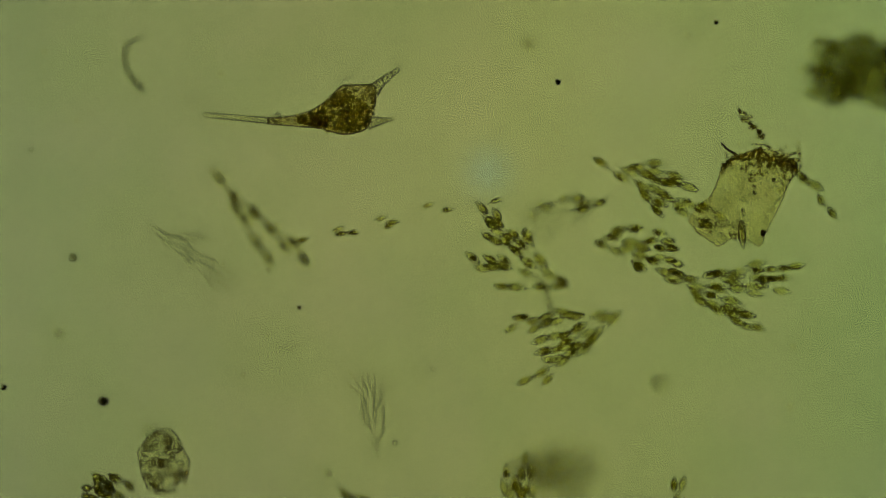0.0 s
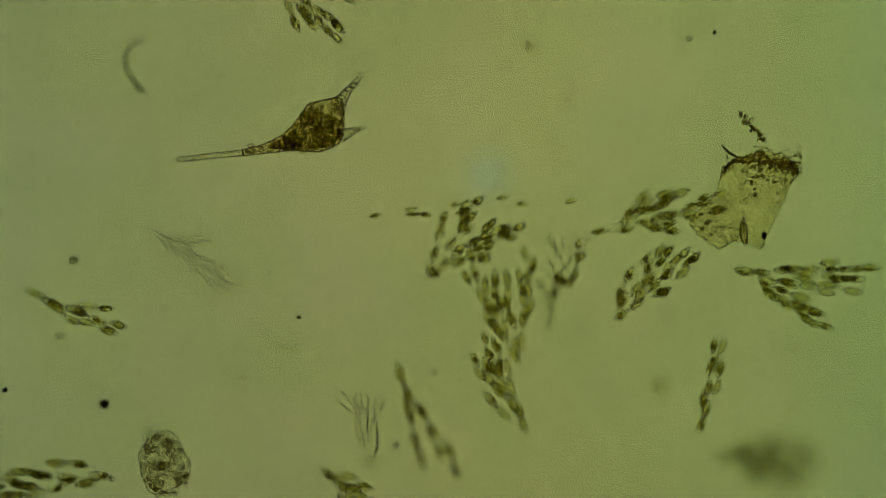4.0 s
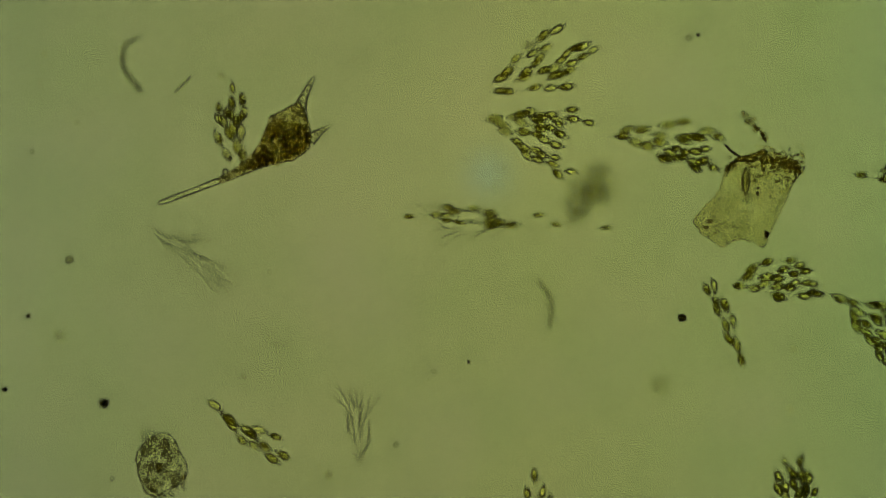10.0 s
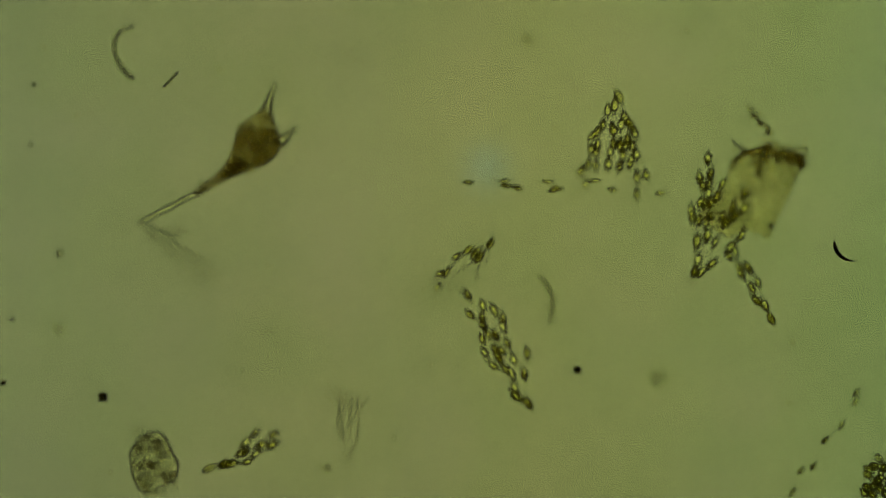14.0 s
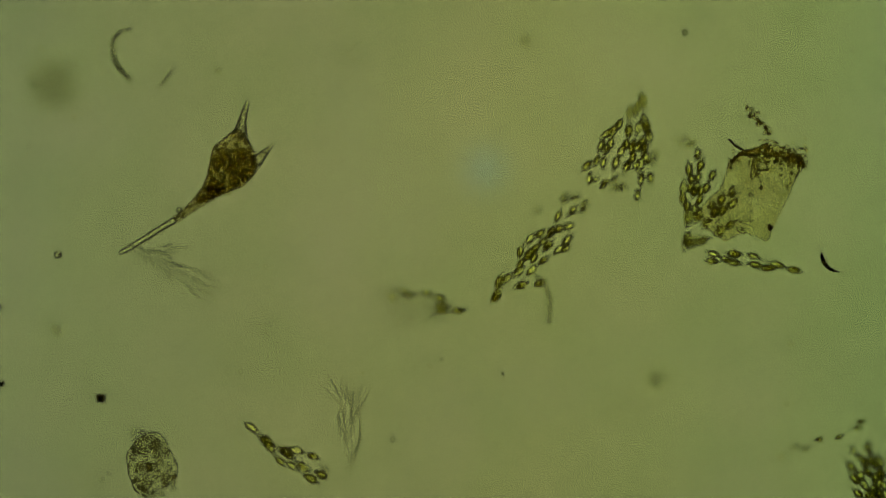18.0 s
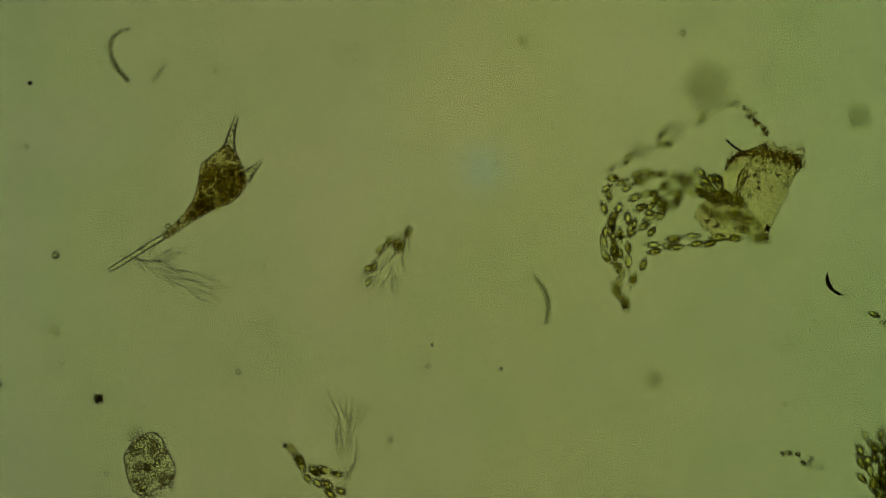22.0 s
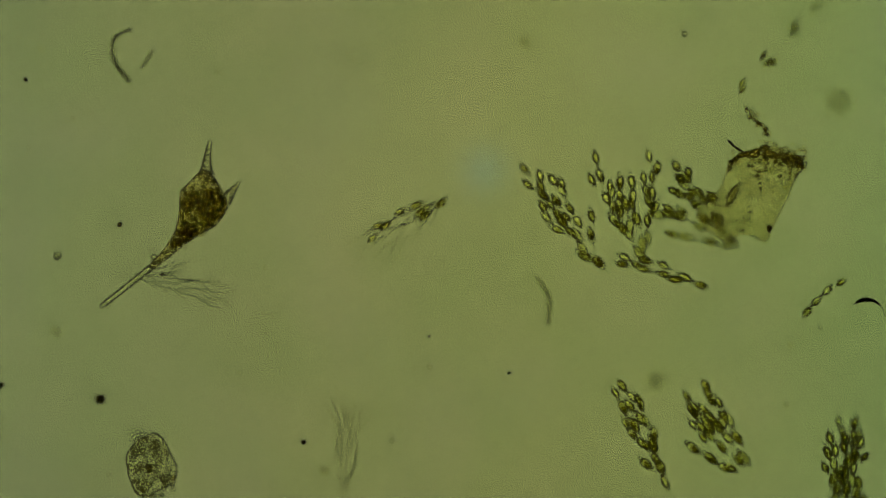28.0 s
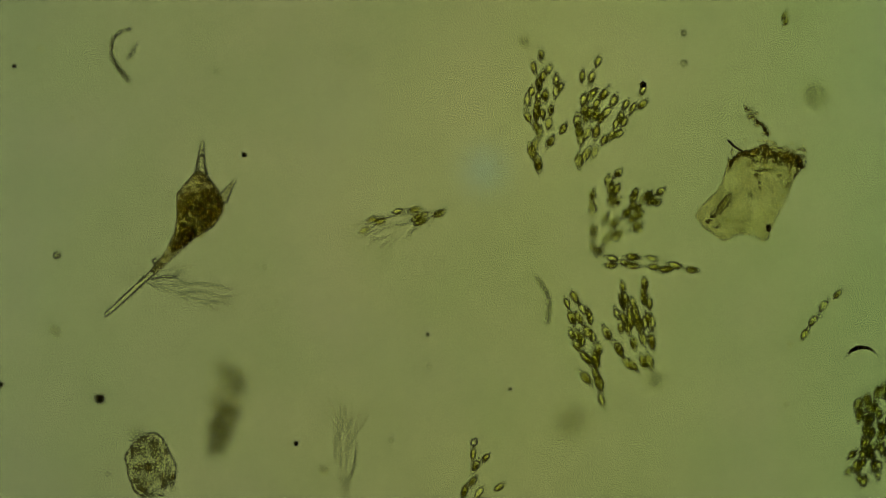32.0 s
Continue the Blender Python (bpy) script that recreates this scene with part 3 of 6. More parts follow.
ROWS['S'] = [
    (0, -0.1935, 0.0064, 0, 10.8, 0), (1, -0.1565, 0.0185, 0, 6.5, 0), (2, -0.1277, 0.0242, 0, 6.8, 0), (3, -0.1062, 0.0356, 0, 5.6, 0),
    (3.5, -0.102, 0.0404, 0, 4.9, 0), (5.5, -0.0832, 0.0499, 0.04, -4.7, -8.3), (6, -0.0718, 0.0581, 0.048, -8.6, -10), (7, -0.0623, 0.0536, 0.055, -14, -12),
    (8, -0.0575, 0.0416, 0.06, -11.5, -15), (9, -0.0516, 0.0358, 0.035, -6.9, -9), (10, -0.0535, 0.041, -0.0052, -4.1, 4.8),
    (11, -0.0502, 0.0327, -0.0331, 0, 10.6), (12, -0.0178, 0.0498, -0.0717, 0.7, 23.4), (13, 0.0068, 0.0658, -0.0781, -1.7, 25.6),
    (14, 0.028, 0.0793, -0.035, -3.9, 0), (14.5, 0.0284, 0.0775, -0.035, -3, 0), (16.5, 0.0809, 0.0425, -0.0688, 11.2, 22.4),
    (17.5, 0.1188, 0.0435, -0.1071, 18.2, 36.4), (19, 0.1576, 0.0537, -0.1154, 29.7, 48.7), (20, 0.1878, 0.0849, -0.0843, 27.8, 53.1),
    (21, 0.2038, 0.0932, -0.0143, 31.5, 53.1), (22, 0.2122, 0.0918, 0.0957, 31.9, 53.1), (23, 0.229, 0.1086, 0.2157, 32.9, 53.1),
    (25.5, 0.3089, 0.3324, 0.2157, 35.2, 53.1), (32, 0.3089, 0.3309, 0.2157, 35.2, 53.1),]
ROWS['C'] = [
    (0, -0.2854, 0.0926, 0.1, -47.1, 0), (1, -0.2221, 0.0217, 0.0822, -40.9, 9.3), (2, -0.1528, -0.0393, 0.0689, -46.1, 16.4),
    (3, -0.1011, -0.0987, 0.0577, -58.9, 22.7), (3.5, -0.0811, -0.1251, 0.0532, -60.9, 25.2), (5.5, -0.0004, -0.2413, 0.0204, -62.4, 26.9),
    (6, 0.0167, -0.2694, 0.0241, -61.7, 24.8), (7, 0.0483, -0.3281, 0.0282, -60.9, 22.4), (8, 0.0933, -0.3893, 0.0282, -60.9, 22.4),
    (10.5, 0.1985, -0.5469, 0.0282, -60.9, 22.4), (32, 0.205, -0.5468, 0.0282, -60.9, 22.4),]
ROWS['Q'] = [
    (0, -0.3911, -0.3329, 0.0631, 167.7, -48.6), (1, -0.4006, -0.3321, 0.0404, 160.7, -31.1), (2, -0.4092, -0.3206, 0.0187, 166.6, -17.1),
    (3, -0.4163, -0.3178, 0.0136, 171.6, -14), (3.5, -0.4312, -0.3123, 0.01, 173.1, 0), (5.5, -0.5319, -0.2753, 0.0152, 195.8, -15),
    (6, -0.5635, -0.2744, 0.0215, 196.1, -18.8), (7, -0.6377, -0.284, 0.0255, 192.5, -21.3), (9.5, -0.8237, -0.308, 0.0303, 183.2, -24.4),
    (32, -0.8214, -0.3153, 0.0303, 183.2, -24.4),]
ROWS['R'] = [
    (0, -0.7283, -0.1377, 0.0644, 18.4, -53.1), (1, -0.686, -0.1233, 0.0634, 5.7, -52), (2, -0.6687, -0.1122, 0, 2.8, 0),
    (3, -0.6043, -0.0771, 0.0212, -8, -15.3), (3.5, -0.5653, -0.0581, 0.0389, -17.9, -28.9), (5.5, -0.4854, -0.0565, 0, -30.5, 0),
    (6, -0.4483, -0.0614, 0, -36.9, 0), (7, -0.4024, -0.096, 0, -37.4, 0), (8, -0.3749, -0.1629, 0, -24.1, 0), (9, -0.3271, -0.1892, 0, -26.6, 0),
    (9.5, -0.3061, -0.2018, 0, -36.2, 0), (10, -0.3125, -0.2062, 0, -35, 0), (10.5, -0.3201, -0.2161, 0.0179, -26.9, -12.9),
    (11, -0.3176, -0.222, 0.0362, -26.9, -26.8), (12, -0.3255, -0.2421, 0.0477, -19.5, -36.3), (13, -0.3171, -0.2584, 0.0564, -11.9, -44.5),
    (14, -0.3051, -0.293, 0.0582, 25.2, -46.3), (14.5, -0.3084, -0.3071, 0.047, 28.9, -35.8), (16.5, -0.2892, -0.2657, 0, -21.8, 0),
    (17.5, -0.2735, -0.2553, 0, -27.7, 0), (19, -0.2272, -0.2232, 0, -45.9, 0), (20, -0.2085, -0.2411, 0.0188, -49.1, -13.5),
    (21, -0.198, -0.2601, 0.0486, -45, -37.2), (22, -0.1958, -0.2631, 0.0494, -48.1, -37.9), (23, -0.1959, -0.2928, 0.0577, -39.3, -45.9),
    (24, -0.1817, -0.3155, 0.0593, -46.5, -47.5), (26.5, -0.1468, -0.39, 0.0594, -65.3, -47.6), (32, -0.1465, -0.3911, 0.0594, -65.3, -47.6),]
ROWS['T'] = [
    (0, -0.2692, 0.5853, 0.0237, -89.2, -14.1), (2, -0.2434, 0.4776, 0.0539, -76, -33.6), (3.5, -0.2275, 0.4032, 0.0624, -63.4, -39.8),
    (5.5, -0.1716, 0.2981, 0, -26.8, 0), (6, -0.1467, 0.2736, 0, -22.6, 0), (7, -0.1142, 0.2352, 0.0039, -12.9, -2.28), (8, -0.0642, 0.216, 0, -1.1, 0),
    (9, 0.0003, 0.1972, 0.0009, 14, -0.52), (9.5, 0.0318, 0.2022, 0.0052, 20.3, -3.08), (10, 0.0633, 0.2151, 0, 19.2, 0), (10.5, 0.0945, 0.2346, 0, 23.7, 0),
    (11, 0.1347, 0.2575, 0.0107, 26.6, -6.3), (12, 0.1944, 0.2846, 0.0295, 32, -17.6), (13, 0.2398, 0.3216, 0.0295, 32, -17.6),
    (14, 0.2943, 0.3697, 0.0482, 35.5, -29.6), (16.5, 0.429, 0.493, 0.0715, 48, -47.2), (32, 0.4311, 0.4933, 0.0715, 48, -47.2),]
ROWS['U'] = [
    (0, -0.138, -0.3135, 0.0438, -53, -31.9), (1, -0.1569, -0.3115, 0.04, -41.7, -28.9), (2, -0.1758, -0.3094, 0.0301, -23.3, -21.3),
    (3, -0.1574, -0.2964, 0.0471, -37.4, -34.7), (3.5, -0.1739, -0.2928, 0.0335, -24.6, -23.8), (4.5, -0.1435, -0.2772, 0.0339, -77.7, -24.1),
    (5.5, -0.1132, -0.2616, 0.0343, -130.8, -24.5), (6, -0.1507, -0.2537, 0.0388, -113.8, -27.9), (7, -0.2241, -0.2714, 0.0291, -98, -20.6),
    (8, -0.2425, -0.3308, 0.0237, -97.1, -16.6), (9, -0.2585, -0.3917, 0.021, -100.6, -14.7), (11.5, -0.3052, -0.5586, 0, -109, 0),
    (32, -0.2991, -0.5564, 0, -109, 0),]
ROWS['V'] = [
    (0, 0.3928, -0.6803, 0.0465, 61.1, -28.7), (6.5, 0.3976, -0.6735, 0.0465, 61.1, -28.7), (9, 0.4352, -0.4707, 0.0803, 68.2, -49.2),
    (10, 0.4478, -0.3947, 0.0855, 72.6, -53.1), (10.5, 0.468, -0.4057, 0.0841, 60.3, -51.9), (12, 0.4521, -0.3443, 0.0667, 12.9, -38.6),
    (13, 0.4658, -0.3126, 0.0717, -0.5, -42.1), (14, 0.5316, -0.2858, 0.0722, -31.8, -42.5), (15.25, 0.5504, -0.3362, 0.0814, 33, -50.2),
    (16.5, 0.5693, -0.3865, 0.0906, 97.7, -58), (17.5, 0.5768, -0.3761, 0.0906, 102.8, -58), (18, 0.57, -0.3762, 0.0906, 85.3, -58),
    (19, 0.4903, -0.412, 0.0876, 68.6, -55.1), (20, 0.4955, -0.405, 0.0856, 66.6, -53.2), (21, 0.5183, -0.3985, 0.0836, 67.1, -51.5),
    (22, 0.5682, -0.3664, 0.0851, 74.5, -52.8), (23, 0.6462, -0.3428, 0.0906, 110.5, -58), (24, 0.6198, -0.3778, 0.0906, 99.1, -58),
    (25, 0.5789, -0.4026, 0.0906, 82.2, -58), (25.5, 0.5718, -0.3956, 0.0899, 82.2, -57.3), (27.5, 0.5161, -0.3785, 0.0747, 72, -44.3),
    (28, 0.5072, -0.3693, 0.0686, 69.2, -39.9), (29, 0.4774, -0.3074, 0.0713, 39.1, -41.9), (30, 0.4808, -0.2495, 0.0734, -12.2, -43.4),
    (31, 0.542, -0.1952, 0.0626, -67.7, -35.9), (32, 0.5675, -0.1751, 0.0591, -87.5, -33.6),]
ROWS['B'] = [
    (0, 0.6641, -0.6483, -0.0925, 53.1, 53.1), (8.5, 0.6689, -0.6437, -0.0925, 53.1, 53.1), (11, 0.5329, -0.4872, -0.0668, 53.1, 36.1),
    (12, 0.4662, -0.4061, 0.005, 53.1, 0), (13, 0.4657, -0.3607, -0.0662, 45.8, 35.7), (14, 0.4534, -0.3396, 0.005, 55.6, 0),
    (14.5, 0.4751, -0.3442, -0.0164, 60.5, 10.1), (16.5, 0.4474, -0.2933, -0.0925, 25.6, 53.1), (17.5, 0.4735, -0.287, -0.0925, 37.9, 53.1),
    (19, 0.4504, -0.3444, -0.0925, 43.8, 53.1), (20, 0.453, -0.3217, -0.0925, 45, 53.1), (20.5, 0.4711, -0.3297, -0.0925, 101.6, 53.1),
    (21, 0.4891, -0.3378, -0.0925, 158.2, 53.1), (22, 0.5346, -0.3156, -0.0925, 153.4, 53.1), (23, 0.5511, -0.3177, -0.0925, 101.9, 53.1),
    (24, 0.5744, -0.3301, -0.0925, 116.6, 53.1), (25, 0.4852, -0.3782, -0.0925, 135, 53.1), (26, 0.5007, -0.4423, -0.0925, 116.6, 53.1),
    (28.5, 0.539, -0.6018, -0.0897, 95.5, 51), (32, 0.5401, -0.6029, -0.0897, 95.5, 51),]
ROWS['X'] = [
    (0, 0.5868, -0.6349, 0.0494, 121.8, -30.4), (21.5, 0.5928, -0.6384, 0.0494, 121.8, -30.4), (24, 0.4967, -0.5155, 0.0278, 108.4, -16.6),
    (25, 0.462, -0.4717, 0, 103.9, 0), (25.5, 0.408, -0.4205, 0.0487, 107, -30), (27.5, 0.3109, -0.3216, 0.039, 124.2, -23.6),
    (28, 0.3033, -0.3282, 0, 118.6, 0), (29, 0.2682, -0.2991, 0, 111.4, 0), (30, 0.2353, -0.2602, 0, 110.3, 0), (31, 0.2279, -0.2293, 0, 107.1, 0),
    (32, 0.2177, -0.22, 0, 109.3, 0),]
ROWS['Y'] = [
    (0, 0.5782, -0.5566, 0.0527, 109.7, -35.7), (21.5, 0.5842, -0.5601, 0.0527, 109.7, -35.7), (24, 0.5191, -0.4495, 0.0501, 113.2, -33.7),
    (25, 0.4921, -0.4058, 0.0488, 114.6, -32.8), (25.5, 0.4473, -0.3849, 0.0501, 103.7, -33.7), (27.5, 0.417, -0.3214, 0.0181, 120.9, -11.6),
    (28, 0.3998, -0.2938, 0.0376, 122.7, -24.6), (29, 0.3574, -0.2641, 0.0277, 121.9, -17.9), (30, 0.3234, -0.2395, 0.0067, 118.8, -4.3),
    (31, 0.2938, -0.1968, 0.0286, 104.7, -18.5), (32, 0.2714, -0.1725, 0.0314, 98, -20.3),]
ROWS['W'] = [
    (0, 0.787, -0.2421, 0, 140.2, 0), (18.5, 0.791, -0.2462, 0, 140.2, 0), (21, 0.6783, -0.1601, 0.0204, 149, -19.5),
    (22, 0.6313, -0.1263, 0.0345, 154.4, -34.5), (23, 0.5941, -0.1342, 0, 155.8, 0), (24, 0.5485, -0.1114, 0.0161, 129.6, -15.3),
    (25, 0.5359, -0.0747, 0.0282, 141.7, -27.6), (25.5, 0.5438, -0.0673, 0.0257, 158, -25), (26.5, 0.5054, -0.0763, 0.0305, 95.8, -30.1),
    (27.5, 0.4674, -0.0851, 0.0352, 33.7, -35.3), (28, 0.4749, -0.0933, 0.0243, 40.7, -23.5), (29, 0.4834, -0.0597, 0, 8.2, 0),
    (30, 0.5005, -0.0693, 0, 15.7, 0), (31, 0.5189, -0.1172, 0, 67.2, 0), (32, 0.4784, -0.1275, 0, 55.8, 0),]
ROWS['F'] = [
    (0, 0.2196, 0.0671, -0.0416, -162.7, -40.7), (1, 0.1797, 0.0495, -0.0261, -131.6, -53.1), (2, 0.1622, 0.0122, -0.0361, -127.7, -53.1),
    (3, 0.1422, -0.0334, -0.0361, -57, -53.1), (3.25, 0.1424, -0.0515, -0.0211, -12.7, -53.1), (3.5, 0.139, -0.0672, 0.0339, 31.6, -53.1),
    (5.5, 0.1514, -0.0491, 0.0889, 104.9, -53.1), (6, 0.1553, -0.0391, 0.0989, 116.1, -53.1), (7, 0.1794, -0.0146, 0.1142, 159, -49.1),
    (8, 0.1748, -0.005, 0.0957, 165.1, -28.9), (9, 0.137, 0.0131, 0.0965, 164.8, -26.4), (9.5, 0.1231, 0.021, 0.1074, 172.1, -26.9),
    (10, 0.0961, 0.0336, 0.059, 177.6, -27.8), (10.5, 0.098, 0.0397, 0.043, 188.3, -24.2), (11, 0.0756, 0.0427, 0.0561, 200.9, -32.3),
    (12, 0.0693, 0.0613, 0.0333, 219.4, -18.5), (13, 0.0575, 0.043, 0.0523, 220.6, -29.9), (14, 0.0614, 0.008, 0.0632, 226.9, -37.1),
    (14.5, 0.0712, -0.0128, 0.0472, 220.7, -26.7), (16.5, 0.0462, -0.0819, 0.0339, 204.1, -53.1), (17.5, 0.0433, -0.0874, -0.0056, 187.2, -34.5),
    (19, -0.0073, -0.0799, 0.0165, 161.6, -39.4), (20, -0.028, -0.0391, 0.0639, 188.1, -53.1), (21, -0.0388, 0.019, 0.0675, 234.1, -47.7),
    (22, -0.041, 0.0246, 0.071, 237.5, -42.7), (23, -0.0322, 0.0345, 0.0577, 234.2, -33.4), (24, -0.0386, 0.0349, 0.0594, 235.2, -34.5),
    (25, -0.031, 0.0468, 0.0523, 229.4, -29.9), (25.5, -0.0254, 0.0467, 0.0548, 221.4, -31.5), (27.5, 0.0004, 0.0608, 0.0594, 214.8, -34.5),
    (28, 0.0061, 0.0644, 0.0362, 212.7, -20.2), (29, 0.0091, 0.057, 0, 203.2, 0), (30, 0.0186, 0.0459, 0, 192.5, 0), (31, 0.0261, 0.0431, 0.0149, 192.1, -8.2),
    (32, 0.0069, 0.0473, 0.0385, 198.3, -21.5),]
ROWS['D'] = [
    (0, 0.1401, 0.3578, 0.0713, 40.3, 6.7), (14.5, 0.1417, 0.3515, 0.0713, 40.3, 6.7), (17, 0.163, 0.0182, 0.0522, 37.9, 16.3),
    (19, 0.1801, 0.0628, 0.0434, 35.8, 20.8), (20, 0.1885, 0.0705, 0.0434, 35.8, 20.8), (21, 0.2074, 0.0867, 0.0176, 34.5, 35.2),
    (22, 0.2308, 0.098, 0.0461, 30, 19.4), (23, 0.2429, 0.0936, 0.085, 37, 0), (24, 0.2579, 0.094, 0.085, 41.4, 0),
    (25, 0.2988, 0.101, 0.0457, 47.9, 19.6), (25.5, 0.3157, 0.1168, 0.0328, 48.8, 26.5), (27.5, 0.3813, 0.1866, 0.0043, 54.5, 43.6),
    (29, 0.4035, 0.217, 0.0043, 54.5, 43.6), (30, 0.4146, 0.2468, 0.0043, 54.5, 43.6), (31, 0.4276, 0.2596, 0.0126, 59, 38.2),
    (32, 0.4465, 0.2817, 0.0163, 62.1, 35.9),]
ROWS['E'] = [
    (0, 0.4562, 0.0972, 0.0282, -38.7, -26.4), (1, 0.4952, 0.0564, 0, -39.6, 0), (2, 0.5528, 0.0393, 0, -42.6, 0), (3, 0.6181, 0.0023, 0, -42, 0),
    (5.5, 0.7937, -0.0861, 0, -40.4, 0), (32, 0.7921, -0.098, 0, -40.4, 0),]
ROWS['A1'] = [
    (0, -0.3925, 0.0277, 0.004, -36.5, -22), (1, -0.3903, 0.0261, 0.004, -35.5, -22), (2, -0.3903, 0.0257, 0.004, -36.5, -22),
    (3, -0.3901, 0.025, 0.004, -35.5, -22), (5.5, -0.3935, 0.0252, 0.004, -36.6, -22), (7, -0.3924, 0.0251, 0.004, -37, -22),
    (9, -0.3897, 0.0274, 0.004, -37.4, -22), (10, -0.3962, 0.0273, -0.008, -36.4, -20), (11, -0.4353, 0.0301, -0.099, -38.9, 0),
    (13, -0.4313, 0.0334, -0.0938, -37.1, 0), (16.5, -0.4336, 0.0103, -0.054, -30.3, 0), (19, -0.4197, -0.0081, -0.006, -22.4, 0),
    (21, -0.4254, -0.0168, 0, -18.1, 0), (23, -0.4152, -0.019, 0, -18.4, 0), (25, -0.417, -0.0277, 0, -14.3, 0), (28, -0.415, -0.0403, 0, -10.5, 0),
    (30, -0.4133, -0.0375, 0, -12.7, 0), (32, -0.4082, -0.0442, 0, -11.3, 0),]
ROWS['B1'] = [
    (0, -0.0942, -0.2857, -0.0423, 88.5, 28.8), (1, -0.0967, -0.2919, -0.0424, 89.3, 28.9), (2, -0.1013, -0.3047, -0.042, 85.6, 28.6),
    (3, -0.103, -0.3083, -0.0488, 88.5, 33.8), (5.5, -0.1031, -0.2945, -0.0424, 90, 28.9), (7, -0.1143, -0.2959, -0.0412, 82.7, 28),
    (9, -0.1168, -0.2963, -0.0484, 84.6, 33.4), (10, -0.1178, -0.2986, -0.0336, 84.7, 31), (11, -0.1291, -0.3159, -0.0931, 88.5, 28.8),
    (13, -0.1347, -0.3126, -0.0763, 84, 30.9), (16.5, -0.1312, -0.3083, -0.0334, 83, 22), (19, -0.1223, -0.3111, -0.0165, 87.3, 14.9),
    (21, -0.127, -0.3272, -0.0221, 86, 14.6), (23, -0.1288, -0.3351, -0.0196, 82.1, 12.9), (25, -0.129, -0.3368, 0, 82.6, 0),
    (28, -0.1347, -0.341, -0.0183, 80.8, 12), (30, -0.1345, -0.3384, -0.0196, 82.1, 12.9), (32, -0.1325, -0.3423, -0.0202, 82.7, 13.3),]
ROWS['A2'] = [
    (0, -0.1419, 0.2139, 0.0009, 20.9, 52.7), (3, -0.1395, 0.2279, 0.0007, 32, 53.1), (6, -0.1315, 0.2371, 0.0007, 16.7, 53.1),
    (9, -0.1329, 0.2364, 0.0019, 14.6, 50.2), (10, -0.1363, 0.2429, -0.0133, 20, 50.9), (11, -0.1454, 0.2520, -0.0562, 15.3, 52.1),
    (19, -0.1383, 0.2475, -0.0067, 15.9, 53.1), (28, -0.1389, 0.247, 0.0042, 8.7, 44.9), (32, -0.1382, 0.2464, 0.0022, 4.8, 49.5),]
ROWS['A3'] = [
    (0, -0.227, -0.1307, 0.0097, -14, 39.7), (9, -0.2257, -0.1233, 0.0097, -14, 39.7), (11, -0.2595, -0.1312, -0.0640, -4.8, 41.5),
    (13, -0.2613, -0.1263, -0.0623, -4.6, 38.8), (19, -0.2538, -0.1061, -0.0151, -7.1, 41.2), (23, -0.2513, -0.1032, 0.0105, -9.1, 38.1),
    (28, -0.2409, -0.0928, 0.0091, 7.1, 41.2), (32, -0.2347, -0.0894, 0.0046, 12.5, 53.1),]
ROWS['P'] = [
    (0, -0.0824, -0.6592, 0.0352, 92.2, -28.8), (25.5, -0.0776, -0.6613, 0.0352, 92.2, -28.8), (28, -0.0411, -0.5115, 0.0419, 80.5, -35),
    (29, -0.0265, -0.4517, 0.0432, 75.5, -36.2), (30, -0.0145, -0.4131, 0.0237, 70, -18.9), (31, -0.007, -0.396, 0, 66.7, 0),
    (31.5, -0.0021, -0.3899, 0, 60.1, 0), (32, 0.0101, -0.3776, 0, 48.9, 0),]
ROWS['G1'] = [
    (0, 0.4326, 0.2169, 0.1235, -2.5, 16.6), (1, 0.5296, 0.2168, 0.1238, -3.8, 16.4), (2, 0.6276, 0.211, 0.1236, -3.2, 16.5),
    (4.5, 0.8757, 0.1977, 0.1233, -1.6, 16.8), (32, 0.8787, 0.1888, 0.1233, -1.6, 16.8),]
ROWS['G2'] = [
    (0, 0.072, -0.2603, 0.1938, 8.7, 45.6), (1, 0.1316, -0.2425, 0.1889, 5.7, 50.1), (2, 0.1784, -0.236, 0.1891, 7.6, 49.9),
    (3, 0.2708, -0.2485, 0.1891, 7.6, 49.9), (3.5, 0.2972, -0.2429, 0.1891, 7.6, 49.9), (5.5, 0.4076, -0.2508, 0.1859, 8.3, 53.1),
    (6, 0.4537, -0.247, 0.1859, 5.2, 53.1), (7, 0.5119, -0.2478, 0.1889, 4.8, 50.2), (9.5, 0.6546, -0.2484, 0.2012, 3.9, 39.4),
    (32, 0.657, -0.256, 0.2012, 3.9, 39.4),]
ROWS['G3'] = [
    (0, 0.0851, 0.6049, 0.1415, 114.4, 53.1), (5.5, 0.0918, 0.6131, 0.1415, 114.4, 53.1), (8, 0.0728, 0.3852, 0.1415, 90, 53.1),
    (9, 0.0652, 0.2946, 0.1421, 83.7, 52.4), (9.5, 0.0013, 0.2099, 0.1415, 119.1, 53.1), (10, 0.15, 0.0302, 0.1415, 60.3, 53.1),
    (10.5, 0.2876, 0.1622, 0.1415, 60.3, 53.1), (11, 0.3692, 0.1801, 0.1416, 63.4, 53), (12, 0.4262, 0.2358, 0.1416, 63.4, 53),
    (14.5, 0.5672, 0.3739, 0.1416, 63.4, 53), (32, 0.5706, 0.3765, 0.1416, 63.4, 53),]
